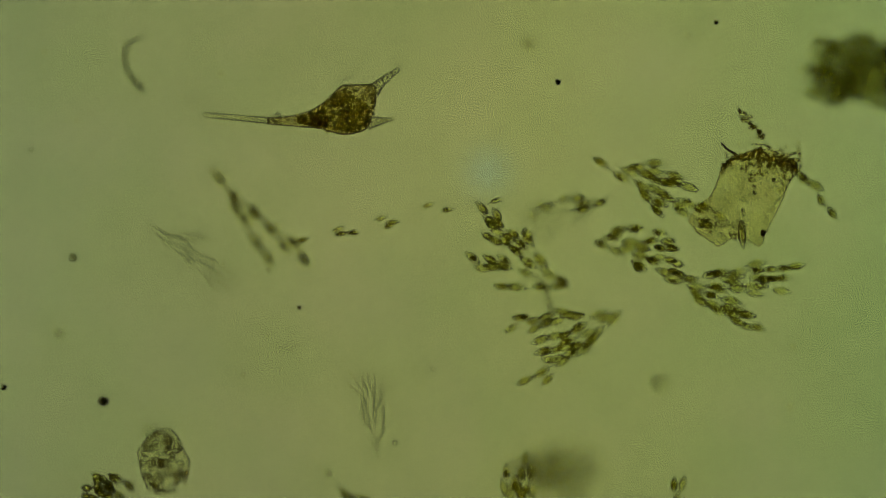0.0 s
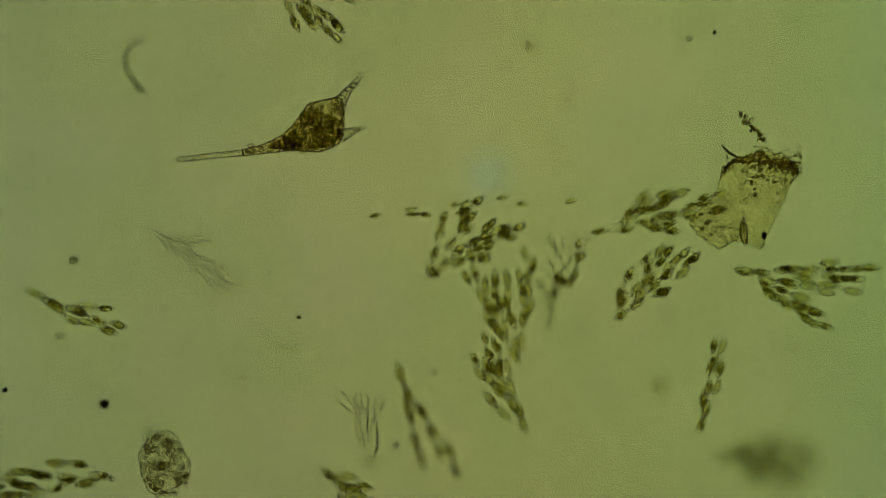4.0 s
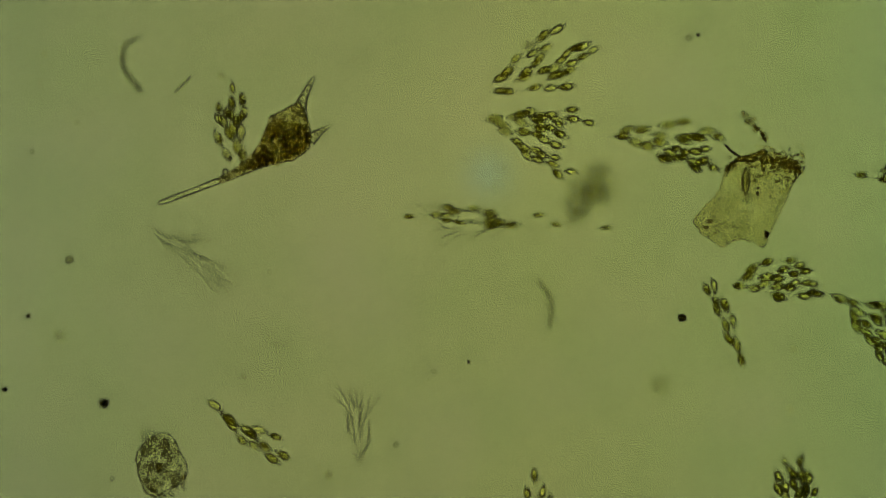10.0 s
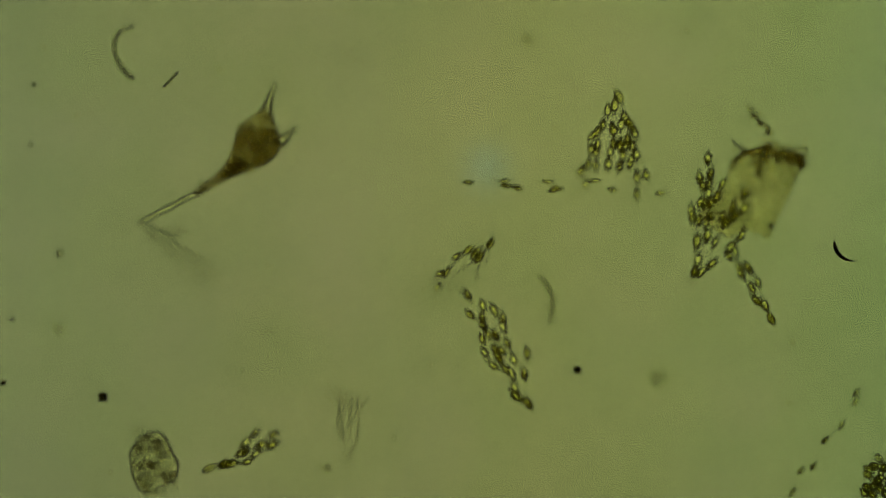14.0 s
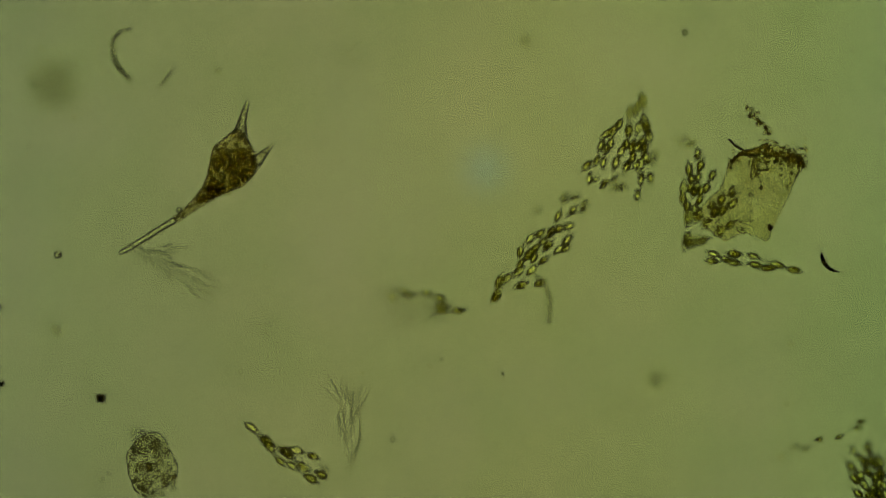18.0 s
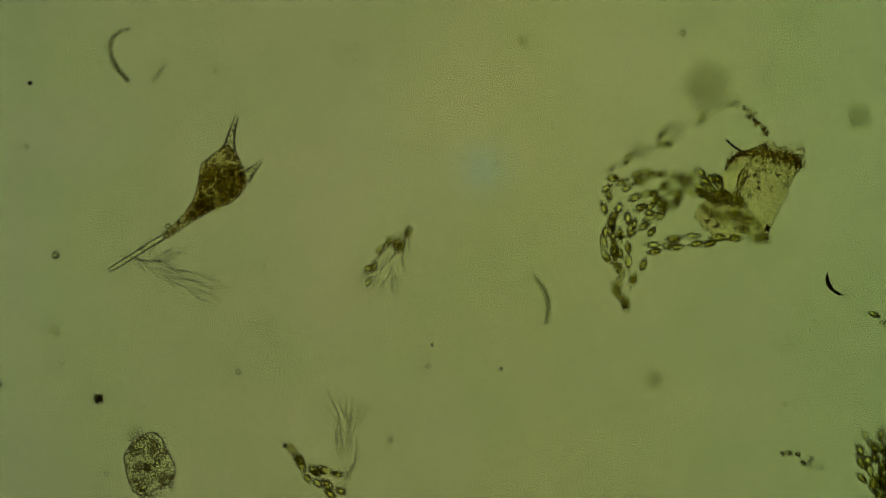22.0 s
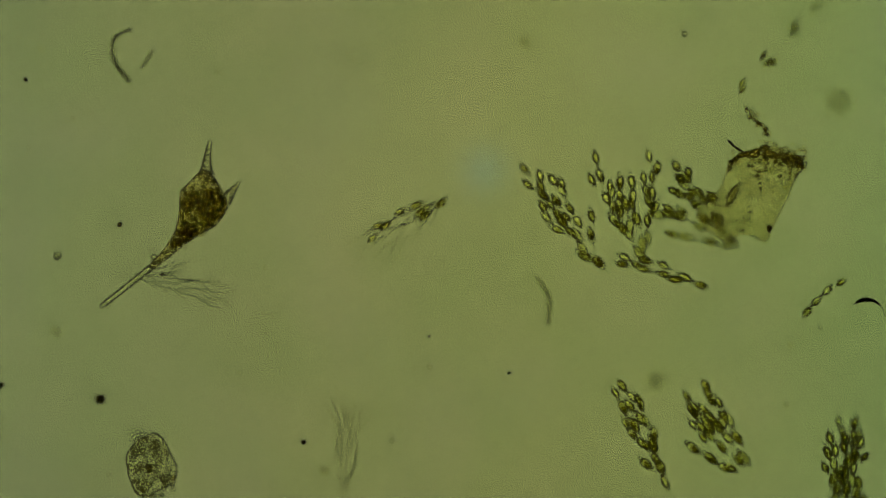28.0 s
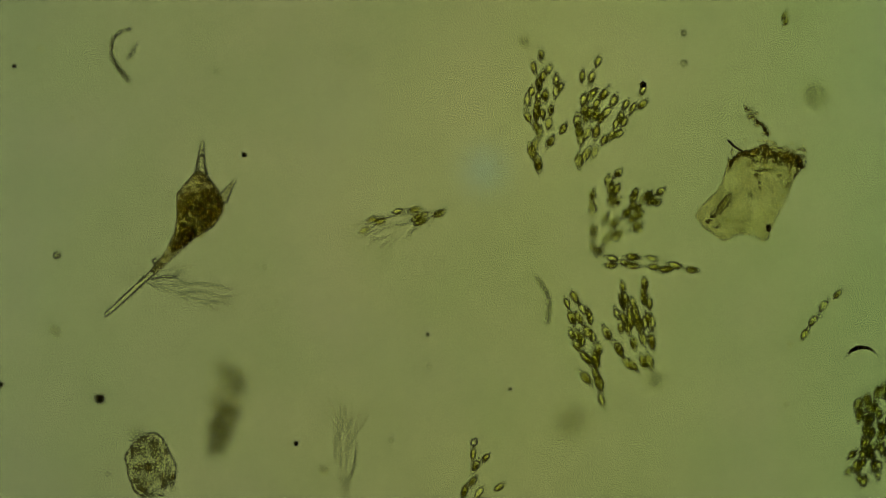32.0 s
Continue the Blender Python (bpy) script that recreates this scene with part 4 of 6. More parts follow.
ROWS['G4'] = [
    (0, -0.3735, -0.6611, 0.132, 80.5, 53.1), (27, -0.3689, -0.6636, 0.132, 80.5, 53.1), (29.5, -0.3143, -0.4511, 0.1439, 74.1, 42.6),
    (30.5, -0.2905, -0.366, 0.1581, 72.6, 32.1), (31, -0.2863, -0.3005, 0.1452, 71.1, 41.6), (31.5, -0.278, -0.2843, 0.1577, 73.3, 32.5),
    (32, -0.2749, -0.2564, 0.1596, 70.7, 31.1),]
LENGTHS = {'H': 200, 'I': 195, 'G': 225, 'J': 190, 'K': 240, 'L': 225, 'N': 190, 'O': 170, 'S': 370, 'C': 225, 'Q': 200, 'R': 165, 'T': 200, 'U': 170, 'V': 250, 'B': 250, 'X': 200, 'Y': 185, 'W': 125, 'F': 215, 'D': 240, 'E': 130, 'A1': 190, 'B1': 180, 'A2': 75, 'A3': 65, 'P': 150, 'G1': 190, 'G2': 190, 'G3': 150, 'G4': 200}

PLACES = {
    'W': [(10, 0), (39, 2), (72, 1), (103, -6)],
    'G': [
        (17, -1), (41, 10), (56, 5), (67, -22), (80, -3), (94, 2), (99, -47), (104, -20), (113, 18), (119, 2), (128, -9), (134, -25), (137, 0), (139, 19),
        (155, -14), (163, -33), (163, 11), (165, -3), (179, -43), (182, -3), (195, -35), (198, -10), (214, -21), (214, 7), (243, -8)],
    'H': [
        (8, 13), (22, 6), (31, -7), (48, 22), (62, 15), (63, 29), (66, -19), (69, -1), (75, -29), (80, 36), (84, -40), (91, 24), (100, 10), (101, -30), (103,
        -2), (105, 32), (109, 20), (111, -44), (115, -8), (119, -35), (126, 14), (126, 38), (131, 28), (136, -50), (140, -14), (142, -37), (145, 6), (147,
        24), (150, -65), (166, 36), (167, 53), (176, -58), (201, 34)],
    'X': [
        (15, 2), (44, -3), (60, 15), (63, -3), (83, -10), (92, 1), (95, -11), (101, 6), (102, -21), (123, 13), (129, -20), (131, 0), (137, -14), (140, 5),
        (147, 14), (163, -26), (167, -8), (172, 5), (174, -27), (183, -18), (205, 4), (206, -13)],
    'Y': [
        (21, -2), (22, 27), (25, 8), (29, 36), (53, 46), (57, -12), (60, 19), (69, 0), (83, 61), (89, 3), (89, 25), (91, -19), (95, 36), (98, -9), (102, 17),
        (106, -17), (106, 3), (110, 28), (114, 16), (117, 5), (124, 38), (131, -23), (135, 26), (136, 7), (139, -14), (141, 18), (151, 25), (152, -16), (164,
        -20), (172, 17)],
    'O': [
        (11, 0), (41, -6), (56, 2), (81, -1), (84, -16), (114, 0), (115, -16), (132, -5), (156, -11), (156, 2)],
    'J': [
        (23, -8), (38, 8), (41, 20), (57, -12), (69, 7), (72, -6), (81, 33), (100, 5), (102, -10), (103, -26), (112, -31), (118, 20), (120, 37), (138, -12),
        (145, 12), (150, -4), (155, -27), (155, 27), (163, 17), (170, -4), (183, -21), (191, -6), (197, -24)],
    'K': [
        (7, -3), (42, -1), (49, -13), (52, -25), (58, -36), (77, 8), (80, -42), (81, -27), (82, -12), (88, -53), (89, 12), (92, -17), (107, 1), (108, -49),
        (109, -34), (115, 9), (118, -3), (119, -59), (123, -13), (123, 17), (126, -50), (130, -70), (139, -57), (143, -77), (151, -7), (151, 32), (156, 8),
        (159, -20), (160, 21), (163, -79), (166, -7), (172, 6), (186, 24), (189, 8), (198, 27), (202, -12), (203, 10), (225, 33)],
    'L': [
        (4, -2), (46, -10), (55, 5), (60, 15), (82, 14), (86, -6), (87, 36), (94, 25), (98, -20), (99, 13), (106, -5), (115, 14), (124, -4), (125, 18), (126,
        -19), (128, 33), (131, -32), (134, -6), (135, 26), (159, 27), (161, -11), (167, -1), (170, -18), (196, 0), (203, 10), (214, -18), (236, 7)],
    'N': [
        (7, 0), (33, -6), (41, 21), (46, 0), (73, -11), (74, 29), (80, 9), (83, 1), (107, 15), (108, -6), (113, -24), (121, -14), (121, 25), (122, 1), (126,
        8), (143, -5), (149, -23), (149, 21), (178, -12)],
    'T': [
        (7, -12), (13, 8), (19, -17), (31, 17), (51, -4), (51, 32), (61, 4), (67, -27), (85, 14), (86, 33), (92, -4), (95, -36), (96, 22), (102, -7), (106,
        -19), (108, 53), (110, 33), (119, -21), (122, -43), (129, 4), (133, -20), (138, 58), (140, 11), (143, -7), (160, 15), (164, -4), (171, 14), (189, 2)],
    'R': [
        (5, 0), (37, -7), (48, -11), (77, -4), (82, -23), (92, -7), (93, 8), (106, -18), (120, -8), (130, 16), (145, -19), (158, -3)],
    'C': [
        (5, -4), (46, -8), (61, -18), (87, -1), (91, -21), (126, -31), (130, 1), (162, -35), (169, -4), (172, 12), (205, 6)],
    'I': [
        (-5, 0), (0, 11), (17, 3), (19, 28), (47, -8), (55, 52), (59, 24), (63, 7), (81, 67), (90, -26), (90, 2), (92, -12), (97, 36), (103, -34), (104, 2),
        (107, 26), (110, 47), (122, -10), (124, -20), (127, -1), (127, 40), (129, 60), (141, 8), (143, -7), (154, -20), (155, 56), (164, -10), (164, 9), (166,
        -31), (175, -16), (201, -26)],
    'Q': [
        (3, -3), (25, 8), (45, -22), (60, 0), (71, 11), (79, -24), (82, 22), (104, 0), (116, 0), (119, 32), (124, -3), (133, 24), (135, -8), (145, -7), (146,
        20), (152, 36), (159, 16), (166, 5), (172, 37), (174, 52), (188, 24), (200, 44)],
    'F': [
        (20, 7), (53, 0), (55, 10), (59, -13), (66, 1), (96, -21), (129, -13), (144, -21), (161, -7)],
}

bushy = "golden-brown branching algae colony adrift in the water"
colony('H', bushy, 38, [(10, 1), (-5, 0.85), (-24, 0.9)], 3)
colony('I', bushy, 38, [(26, 0.85), (-4, 1), (10, 0.6), (-20, 0.5)], 5, loose=8)
colony('G', bushy, 36, [(0, 1), (6, 0.72), (-7, 0.65)], 8, loose=7)
colony('J', bushy, 31, [(5, 1), (-12, 0.85)], 11, loose=8)
colony('K', bushy, 38, [(0, 1), (-24, 0.8)], 13, loose=7)
colony('L', bushy, 29, [(9, 0.85), (-3, 1), (-16, 0.55)], 17, loose=8)
colony('N', bushy, 26, [(0, 1), (9, 0.8), (-9, 0.7)], 19, loose=7)
colony('O', "slender chain of golden-brown algae cells", 12, [(0, 1)], 23, loose=7)
colony('C', "slender dark algae colony far out of focus", 12, [(7, 1), (-7, 1)], 29, loose=8, size=1.05)
colony('Q', bushy, 28, [(8, 1), (-10, 0.9)], 31)
colony('R', "sparse golden algae colony with empty cases", 13, [(5, 1), (-6, 0.9)], 37, filled=0.85, loose=6)
colony('T', bushy, 28, [(14, 0.95), (0, 1), (-13, 0.9)], 41, loose=7)
colony('U', bushy, 17, [(5, 1), (-10, 0.8)], 43, loose=7)
colony('V', "dense dark golden-brown algae colony", 46, [(12, 0.85), (4, 1), (-2, 1), (-10, 0.9)], 47, loose=11, block=66, size=0.98)
colony('X', bushy, 22, [(0, 1), (4, 0.7), (-4, 0.8)], 53, loose=6)
colony('Y', bushy, 29, [(17, 0.9), (6, 1), (-4, 0.95)], 59, loose=7)
colony('W', "short chain of golden algae cells", 6, [(0, 1)], 61, loose=4, size=0.85)
colony('E', "short chain of golden algae cells", 4, [(0, 1)], 67, loose=3)
colony("F", "feathery algae colony of empty clear cases with a few cells", 30, [(14, 0.75), (7, 0.9), (2, 1), (-4, 0.6)], 71, filled=0.24, loose=6, size=0.85)
colony("A1", "pale feathery colony of empty clear cases", 58, [(0, 1), (3, 0.9), (-3, 0.8), (14, 0.5), (28, 0.42), (-20, 0.34), (-36, 0.26)], 73, filled=0.0, loose=6, group="empty colonies")
colony("B1", "pale feathery colony of empty clear cases", 44, [(6, 1), (-6, 0.95)], 79, filled=0.0, loose=8, group="empty colonies")
colony("A2", "pair of faint empty cases", 3, [(24, 1), (-24, 1)], 131, filled=-1, loose=2, group="empty colonies")
colony("A3", "pair of faint empty cases", 2, [(26, 1)], 137, filled=-1, loose=2, group="empty colonies")
colony("P", "sparse golden algae colony with wide gaps", 11, [(16, 1), (-12, 0.9)], 139, loose=8)
colony('G2', "dark algae colony high above the focus", 24, [(0, 1), (6, 0.8), (-6, 0.8)], 89, loose=12)
colony('G3', "dark algae colony high above the focus", 16, [(0, 1), (6, 0.8), (-6, 0.8)], 97, loose=12)
chain("S", "long thread of paired golden cells", [(-9, -0.1), (56, 0.9), (59, -0.2), (81, -0.2), (134, 1.7), (153, 0.5), (145, -0.9), (220, 2.7), (252, 1.0), (340, 0.5)], 5)
chain("B", "thread of paired golden cells", [(0, 0), (40, 1), (60, -1), (110, 1), (150, -1), (200, 0), (214, 1)], 6)
chain("D", "thread of dark cells out of focus", [(0, 0), (8, 1), (68, 0), (74, 1.4), (78, -1.2), (146, 0), (154, 1), (205, 0)], 7)
colony("G1", "dark dense algae colony out of focus", 280, [(0, 1)] * 7, 83, loose=6, flat=0.9, block=80, size=1.1)
colony("G4", "dark rod-shaped algae colony out of focus", 64, [(0, 1)] * 3, 101, loose=4, flat=0.9, block=26, size=0.85)

# ---- the horned armoured cell ----
horned = tagged(new("horned_cell"), "brown armoured plankton cell with one long horn and two short horns", "plankton cell")
horned.scale = (1.016, 1.016, 1.016)


def flat_loft(sections, depth, sides=20):
    """A flattened body: sections are (x, low, high)."""
    verts, faces = [], []
    for x, lo, hi in sections:
        mid, half = (lo + hi) / 2, (hi - lo) / 2
        thick = min(half * depth, 24)
        for k in range(sides):
            a = 2 * math.pi * k / sides
            verts.append((x * U, (mid + half * math.cos(a)) * U, thick * math.sin(a) * U))
    for i in range(len(sections) - 1):
        for k in range(sides):
            n = (k + 1) % sides
            faces.append((i * sides + k, (i + 1) * sides + k, (i + 1) * sides + n, i * sides + n)[::-1])
    faces.append(tuple(range(sides)))
    faces.append(tuple((len(sections) - 1) * sides + k for k in reversed(range(sides))))
    return verts, faces


BODY = [(-136, -25, -12), (-112, -27, -11.5), (-92, -28.5, -9), (-75, -30, -4), (-60, -31, 1), (-42, -34, 12), (-24, -39, 28), (-9, -43, 43), (-4, -44, 45), (6, -43, 45), (18, -41, 45.5),
        (30, -37, 46), (38, -31, 46), (42, -22, 46), (46, -10, 45), (50, 4, 43), (53, 16, 40)]


def hollow(outer, inner):
    """A closed outer skin with an inner one turned inside out."""
    return outer[0] + inner[0], outer[1] + [tuple(len(outer[0]) + i for i in reversed(face)) for face in inner[1]]


thinned = [(x, lo + 1.5, hi - 1.5) for x, lo, hi in BODY[:-1]]
part("body_shell", mesh_of("body_shell", *hollow(flat_loft(BODY, 0.8), flat_loft(thinned, 0.78)), SHELL), None, horned, "faintly dotted clear brown armour")
HORN_LINE = [(-247, -8, 0), (-230, -10, 0), (-200, -12.5, 0), (-170, -15, 0), (-155, -16.5, 0), (-145, -17.5, 0), (-138, -18.3, 0)]
part("long_horn", mesh_of("long_horn", *tube(HORN_LINE, [4.8, 5.2, 5.4, 5.6, 5.8, 6, 6.2], 14), HORN), None, horned, "long glassy horn")
for line, wide in (([(47, 34), (54, 41), (62, 49), (74, 58.5), (91, 71)], [13.5, 10.5, 8, 6.2, 4.2]), ([(38, -23), (48, -21), (62, -18.5), (74, -17), (85, -15.5)], [12.5, 10, 6.5, 4, 1.6])):
    part("short_horn", mesh_of("short_horn", *tube([(x, y, 0) for x, y in line], wide, 14, False), HORN), None, horned, "short clear horn")
part("girdle", mesh_of("girdle", *tube([(16, 42, 12), (14, 20, 19), (9, 0, 20), (5, -22, 18), (2, -39, 10)], [1.6] * 5, 6), SHELL), None, horned)
r = random.Random(4)


def inside(x):
    for a, b in zip(BODY, BODY[1:]):
        if a[0] <= x <= b[0]:
            k = (x - a[0]) / (b[0] - a[0])
            return a[1] + (b[1] - a[1]) * k, a[2] + (b[2] - a[2]) * k
    return 0, 0


def grains(count, low, high, small, big, seed, skip):
    g, out = random.Random(seed), []
    while len(out) < count:
        x = g.uniform(low, high)
        lo, hi = inside(x)
        y = g.uniform(lo + 5, hi - 5) if hi - lo > 12 else (lo + hi) / 2
        if skip(x, y) and g.random() < 0.6:
            continue
        s = g.uniform(small, big)
        out.append((x, y, g.uniform(-14, 12), s, s * g.uniform(0.6, 1), s * 0.8, g.uniform(0, 6)))
    return out


pale = lambda x, y: (x > 18 and y > 8) or ((x + 18) ** 2 + (y + 12) ** 2 < 120)
for x, y, rx, ry, turn in [(-46, -14, 15, 14, 0.1), (-10, 20, 20, 13, 0.6), (8, -25, 28, 13, 0.0), (30, -4, 11, 18, 0.2), (2, -2, 16, 10, 0.4), (-72, -17, 16, 7, 0.1)]:
    part("chloroplast", mesh_of("chloroplast", *lumps([(x, y, 0, rx, ry, 6, turn)], BALL3, 0.45), DARK_BROWN), None, horned, "dark brown granular chloroplast")
part("cytoplasm", mesh_of("cytoplasm", *lumps([(-12, -5, -9, 46, 30, 3, 0.25)], BALL3, 0.35), CYTOPLASM), None, horned, "golden-brown granular filling")
part("granules", mesh_of("granules", *lumps(grains(110, -74, 48, 1.6, 4.0, 3, pale), BALL2, 0.4), BROWN), None, horned)["kind"] = "stuff"
part("oil_drops", mesh_of("oil_drops", *lumps(grains(170, -84, 50, 2.0, 4.4, 9, lambda x, y: False), BALL2), GOLD), None, horned)["kind"] = "stuff"
part("clear_grains", mesh_of("clear_grains", *lumps(grains(90, -128, 52, 1.6, 3.6, 15, lambda x, y: False), BALL2), DROPLET), None, horned)["kind"] = "stuff"
part("vesicle", mesh_of("vesicle", *lumps([(-118, -10, 9, 6, 6, 5, 0)], BALL2), DROPLET), None, horned, "clear bead beside the horn")
for line, name in (([(56, 43), (64, 51), (72, 57), (80, 63)], 0), ([(46, -22), (54, -20), (62, -18), (70, -17)], 1)):
    bits = [(x + g2, y - g2 * 0.8, (k % 3 - 1) * 2, 2.4, 1.8, 2, k) for k, (x, y) in enumerate(line * 3) for g2 in (r.uniform(-4, 4) * (1 - (k % 4) * 0.22),)]
    part("granules", mesh_of("granules", *lumps(bits, BALL2, 0.3), GOLD if name else DROPLET), None, horned)["kind"] = "stuff"
HORNED = [
    (0, -0.1327, 0.1798, 0, 0, 0), (0.5, -0.1343, 0.1785, 0, 1.7, 0), (1, -0.1387, 0.1744, 0, 3.6, 0), (1.5, -0.1428, 0.1699, 0, 4.2, 0),
    (2, -0.1527, 0.1656, 0, 5.6, 0), (2.5, -0.1568, 0.1647, 0, 6.8, 0), (3, -0.1614, 0.1646, 0, 8.5, 0), (3.5, -0.1683, 0.1624, 0, 9.8, 0),
    (5.5, -0.1781, 0.1582, 0, 16.2, 0), (6, -0.1831, 0.1564, 0, 17.9, 0), (7, -0.1954, 0.1493, 0, 19.8, 0), (8, -0.2014, 0.1472, 0, 20.5, 0),
    (9, -0.2055, 0.1455, 0, 22.5, 0), (9.5, -0.2115, 0.1441, 0, 23.8, 0), (10, -0.217, 0.1472, -0.0117, 25.9, 0), (10.5, -0.2375, 0.1479, -0.0517, 29.2, 0),
    (11, -0.2461, 0.1479, -0.0743, 30.7, 0), (12, -0.2535, 0.1459, -0.0724, 32.2, 0), (13, -0.2593, 0.1413, -0.0703, 32.9, 0), (14, -0.2619, 0.1332, -0.055, 32.7, 0),
    (14.5, -0.2635, 0.13, -0.05, 32.7, 0), (16.5, -0.2747, 0.1155, -0.036, 34.7, 0), (17, -0.2807, 0.1137, -0.0344, 35.8, 0), (18, -0.2856, 0.1036, -0.0165, 36.8, 0),
    (19, -0.2894, 0.0959, -0.006, 36.9, 0), (20, -0.2907, 0.087, 0, 36.4, 0), (21, -0.2902, 0.0852, 0, 36.6, 0), (22, -0.2941, 0.0817, 0, 37.2, 0),
    (23, -0.2989, 0.0755, 0, 37.7, 0), (24, -0.3032, 0.0698, 0, 38.6, 0), (25, -0.3091, 0.0635, 0, 39.9, 0), (25.5, -0.3132, 0.0587, 0, 40.3, 0),
    (27.5, -0.321, 0.0514, 0, 42.6, 0), (28, -0.322, 0.0491, 0, 43.4, 0), (29, -0.3234, 0.0476, 0, 44.5, 0), (30, -0.3243, 0.0468, 0, 45.7, 0),
    (31, -0.3245, 0.0468, 0, 46.9, 0), (32, -0.3249, 0.0465, 0, 47.6, 0),]

# ---- the torn film with debris on its upper rim ----
film = tagged(new("film_fragment"), "torn olive translucent film with dark granules and debris along one rim", "debris")
RIM = [(84, 38), (72, 8), (55, -28), (40, -60), (27, -86), (8, -78), (-8, -72), (-24, -74), (-40, -84), (-52, -85), (-74, -68), (-92, -50), (-94, -34), (-80, -16),
       (-60, 2), (-48, 22), (-42, 48), (-22, 68), (8, 80), (38, 84), (66, 74), (86, 56)]
part("film", mesh_of("film", *sheet(RIM, 4.0), FILM, smooth=False), None, film)
edge = sheet(RIM, 4.0)[0]
edge = [Vector(p) / U + Vector((0, 0, 2)) for p in edge[:len(edge) // 2]]
part("rim", mesh_of("rim", *tube(edge + edge[:1], [1.0] * (len(edge) + 1), 6), RUST), None, film, "thin dark torn edge")
r = random.Random(12)
dots = []
while len(dots) < 170:
    x, y = (r.uniform(-90, 78), r.uniform(-80, 80)) if len(dots) % 2 else (r.uniform(-90, 10), r.uniform(-80, 10))
    if y < -78 + abs(x) * 0.3 or (x > 20 and y < (x - 27) * 2.1 - 84) or (x < -45 and y > (x + 92) * 0.95 - 34):
        continue
    s = r.choice([0.9, 1.0, 1.2, 1.4, 1.8, 2.2])
    dots.append((x, y, 13 + r.uniform(-4, 4), s, s * r.uniform(0.7, 1), s * 0.7, r.uniform(0, 6)))
part("dark_grit", mesh_of("dark_grit", *lumps(dots), GRAIN), None, film, "scattered dark granules")["kind"] = "stuff"
pebbles = [(x + r.uniform(-9, 9), y + r.uniform(-9, 9), 3, r.uniform(1.2, 2.6), r.uniform(1.0, 2.2), 1.2, r.uniform(0, 6)) for x, y, *_ in dots[:90]]
part("pebbles", mesh_of("pebbles", *lumps(pebbles, BALL2), DROPLET), None, film, "clear grains sunk in the film")["kind"] = "stuff"
for x, y, rx, ry in [(8, 32, 4, 3), (30, -64, 5, 6), (-78, -52, 4, 3), (-70, -42, 4, 3), (-62, -62, 3, 3), (14, 8, 3, 4), (48, 30, 4, 3), (14, 18, 3, 2.5)]:
    part("dark_clump", mesh_of("dark_clump", *lumps([(x, y, 12, rx, ry, 4, 0.4)], BALL2, 0.7), DEBRIS if x == 30 else GRAIN), None, film)
for x, y, rx, ry, turn in [(2, 71, 13, 5, 0.1), (30, 70, 12, 7, -0.3), (54, 65, 11, 6, -0.2), (71, 59, 9, 6, -0.4), (84, 48, 6, 10, 0.1), (-16, 70, 9, 4, 0.3), (22, 82, 8, 4, 0.2)]:
    part("debris_lump", mesh_of("debris_lump", *lumps([(x, y, 13, rx, ry, 6, turn)], BALL3, 1.3), RUST), None, film, "rusty brown debris")
crumbs = [(min(94, max(-34, r.gauss(34, 34))), 64 + r.gauss(0, 11), 9 + r.uniform(-3, 6), r.uniform(1.2, 5), r.uniform(1.0, 2.6), 2.0, r.uniform(0, 6)) for _ in range(330)]
part("crumbs", mesh_of("crumbs", *lumps([(x, y, z + 8, *rest) for x, y, z, *rest in crumbs[:16]]), GRAIN), None, film)["kind"] = "stuff"
part("grit", mesh_of("grit", *lumps(crumbs[26:66], BALL2), RUST), None, film)["kind"] = "stuff"
part("grit", mesh_of("grit", *lumps([(x, y * 1.15 - 12, z - 4, s * 0.8, s * 0.7, 1.8, a) for x, y, z, s, _, _, a in crumbs[130:250]], BALL2), GOLD), None, film, "clear golden grit")["kind"] = "stuff"
for pts, rad in [([(-42, 94, 8), (-30, 82, 8), (-16, 74, 8)], 2.6), ([(-34, 63, 8), (-14, 66, 8), (6, 65, 8)], 2.2), ([(-38, 52, 8), (-33, 62, 8)], 2.4), ([(10, 92, 8), (30, 91, 8), (44, 86, 8)], 2.2),
                 ([(72, 72, 8), (82, 76, 8), (93, 77, 8), (95, 70, 8)], 2.4), ([(48, 78, 8), (60, 82, 8), (66, 74, 8)], 1.8), ([(58, 62, 8), (66, 68, 8), (74, 62, 8)], 1.8)]:
    pts = pts if pts[0][0] == -42 else [(x, y, z + 6) for x, y, z in pts]
    part("rod", mesh_of("rod", *tube(curve_points(pts, 4), [rad * 0.85] * (4 * (len(pts) - 1) + 1)), DEBRIS if pts[0][0] == -42 else GRAIN if pts[0][0] < -30 else RUST), None, film, "thin dark rod")
for x, y, rx, ry in [(83, 54, 5, 8), (77, 63, 5, 4), (-38, 56, 4, 3)]:
    part("dark_clump", mesh_of("dark_clump", *lumps([(x, y, 14, rx, ry, 5, 0.4)], BALL3, 1.2), BROWN), None, film, "dark brown clump")
edge_grit = [(-44 + 24 * k + r.uniform(-5, 5), 44 + 26 * k + r.uniform(-6, 6), 4, r.uniform(1.8, 3.6), r.uniform(1.5, 2.6), 2, r.uniform(0, 6)) for k in [i / 26 for i in range(27)]]
edge_grit += [(84 - 34 * k + r.uniform(-10, 3), 44 - 66 * k + r.uniform(-5, 5), 4, r.uniform(1.8, 3.6), r.uniform(1.5, 2.6), 2, r.uniform(0, 6)) for k in [i / 28 for i in range(29)]]
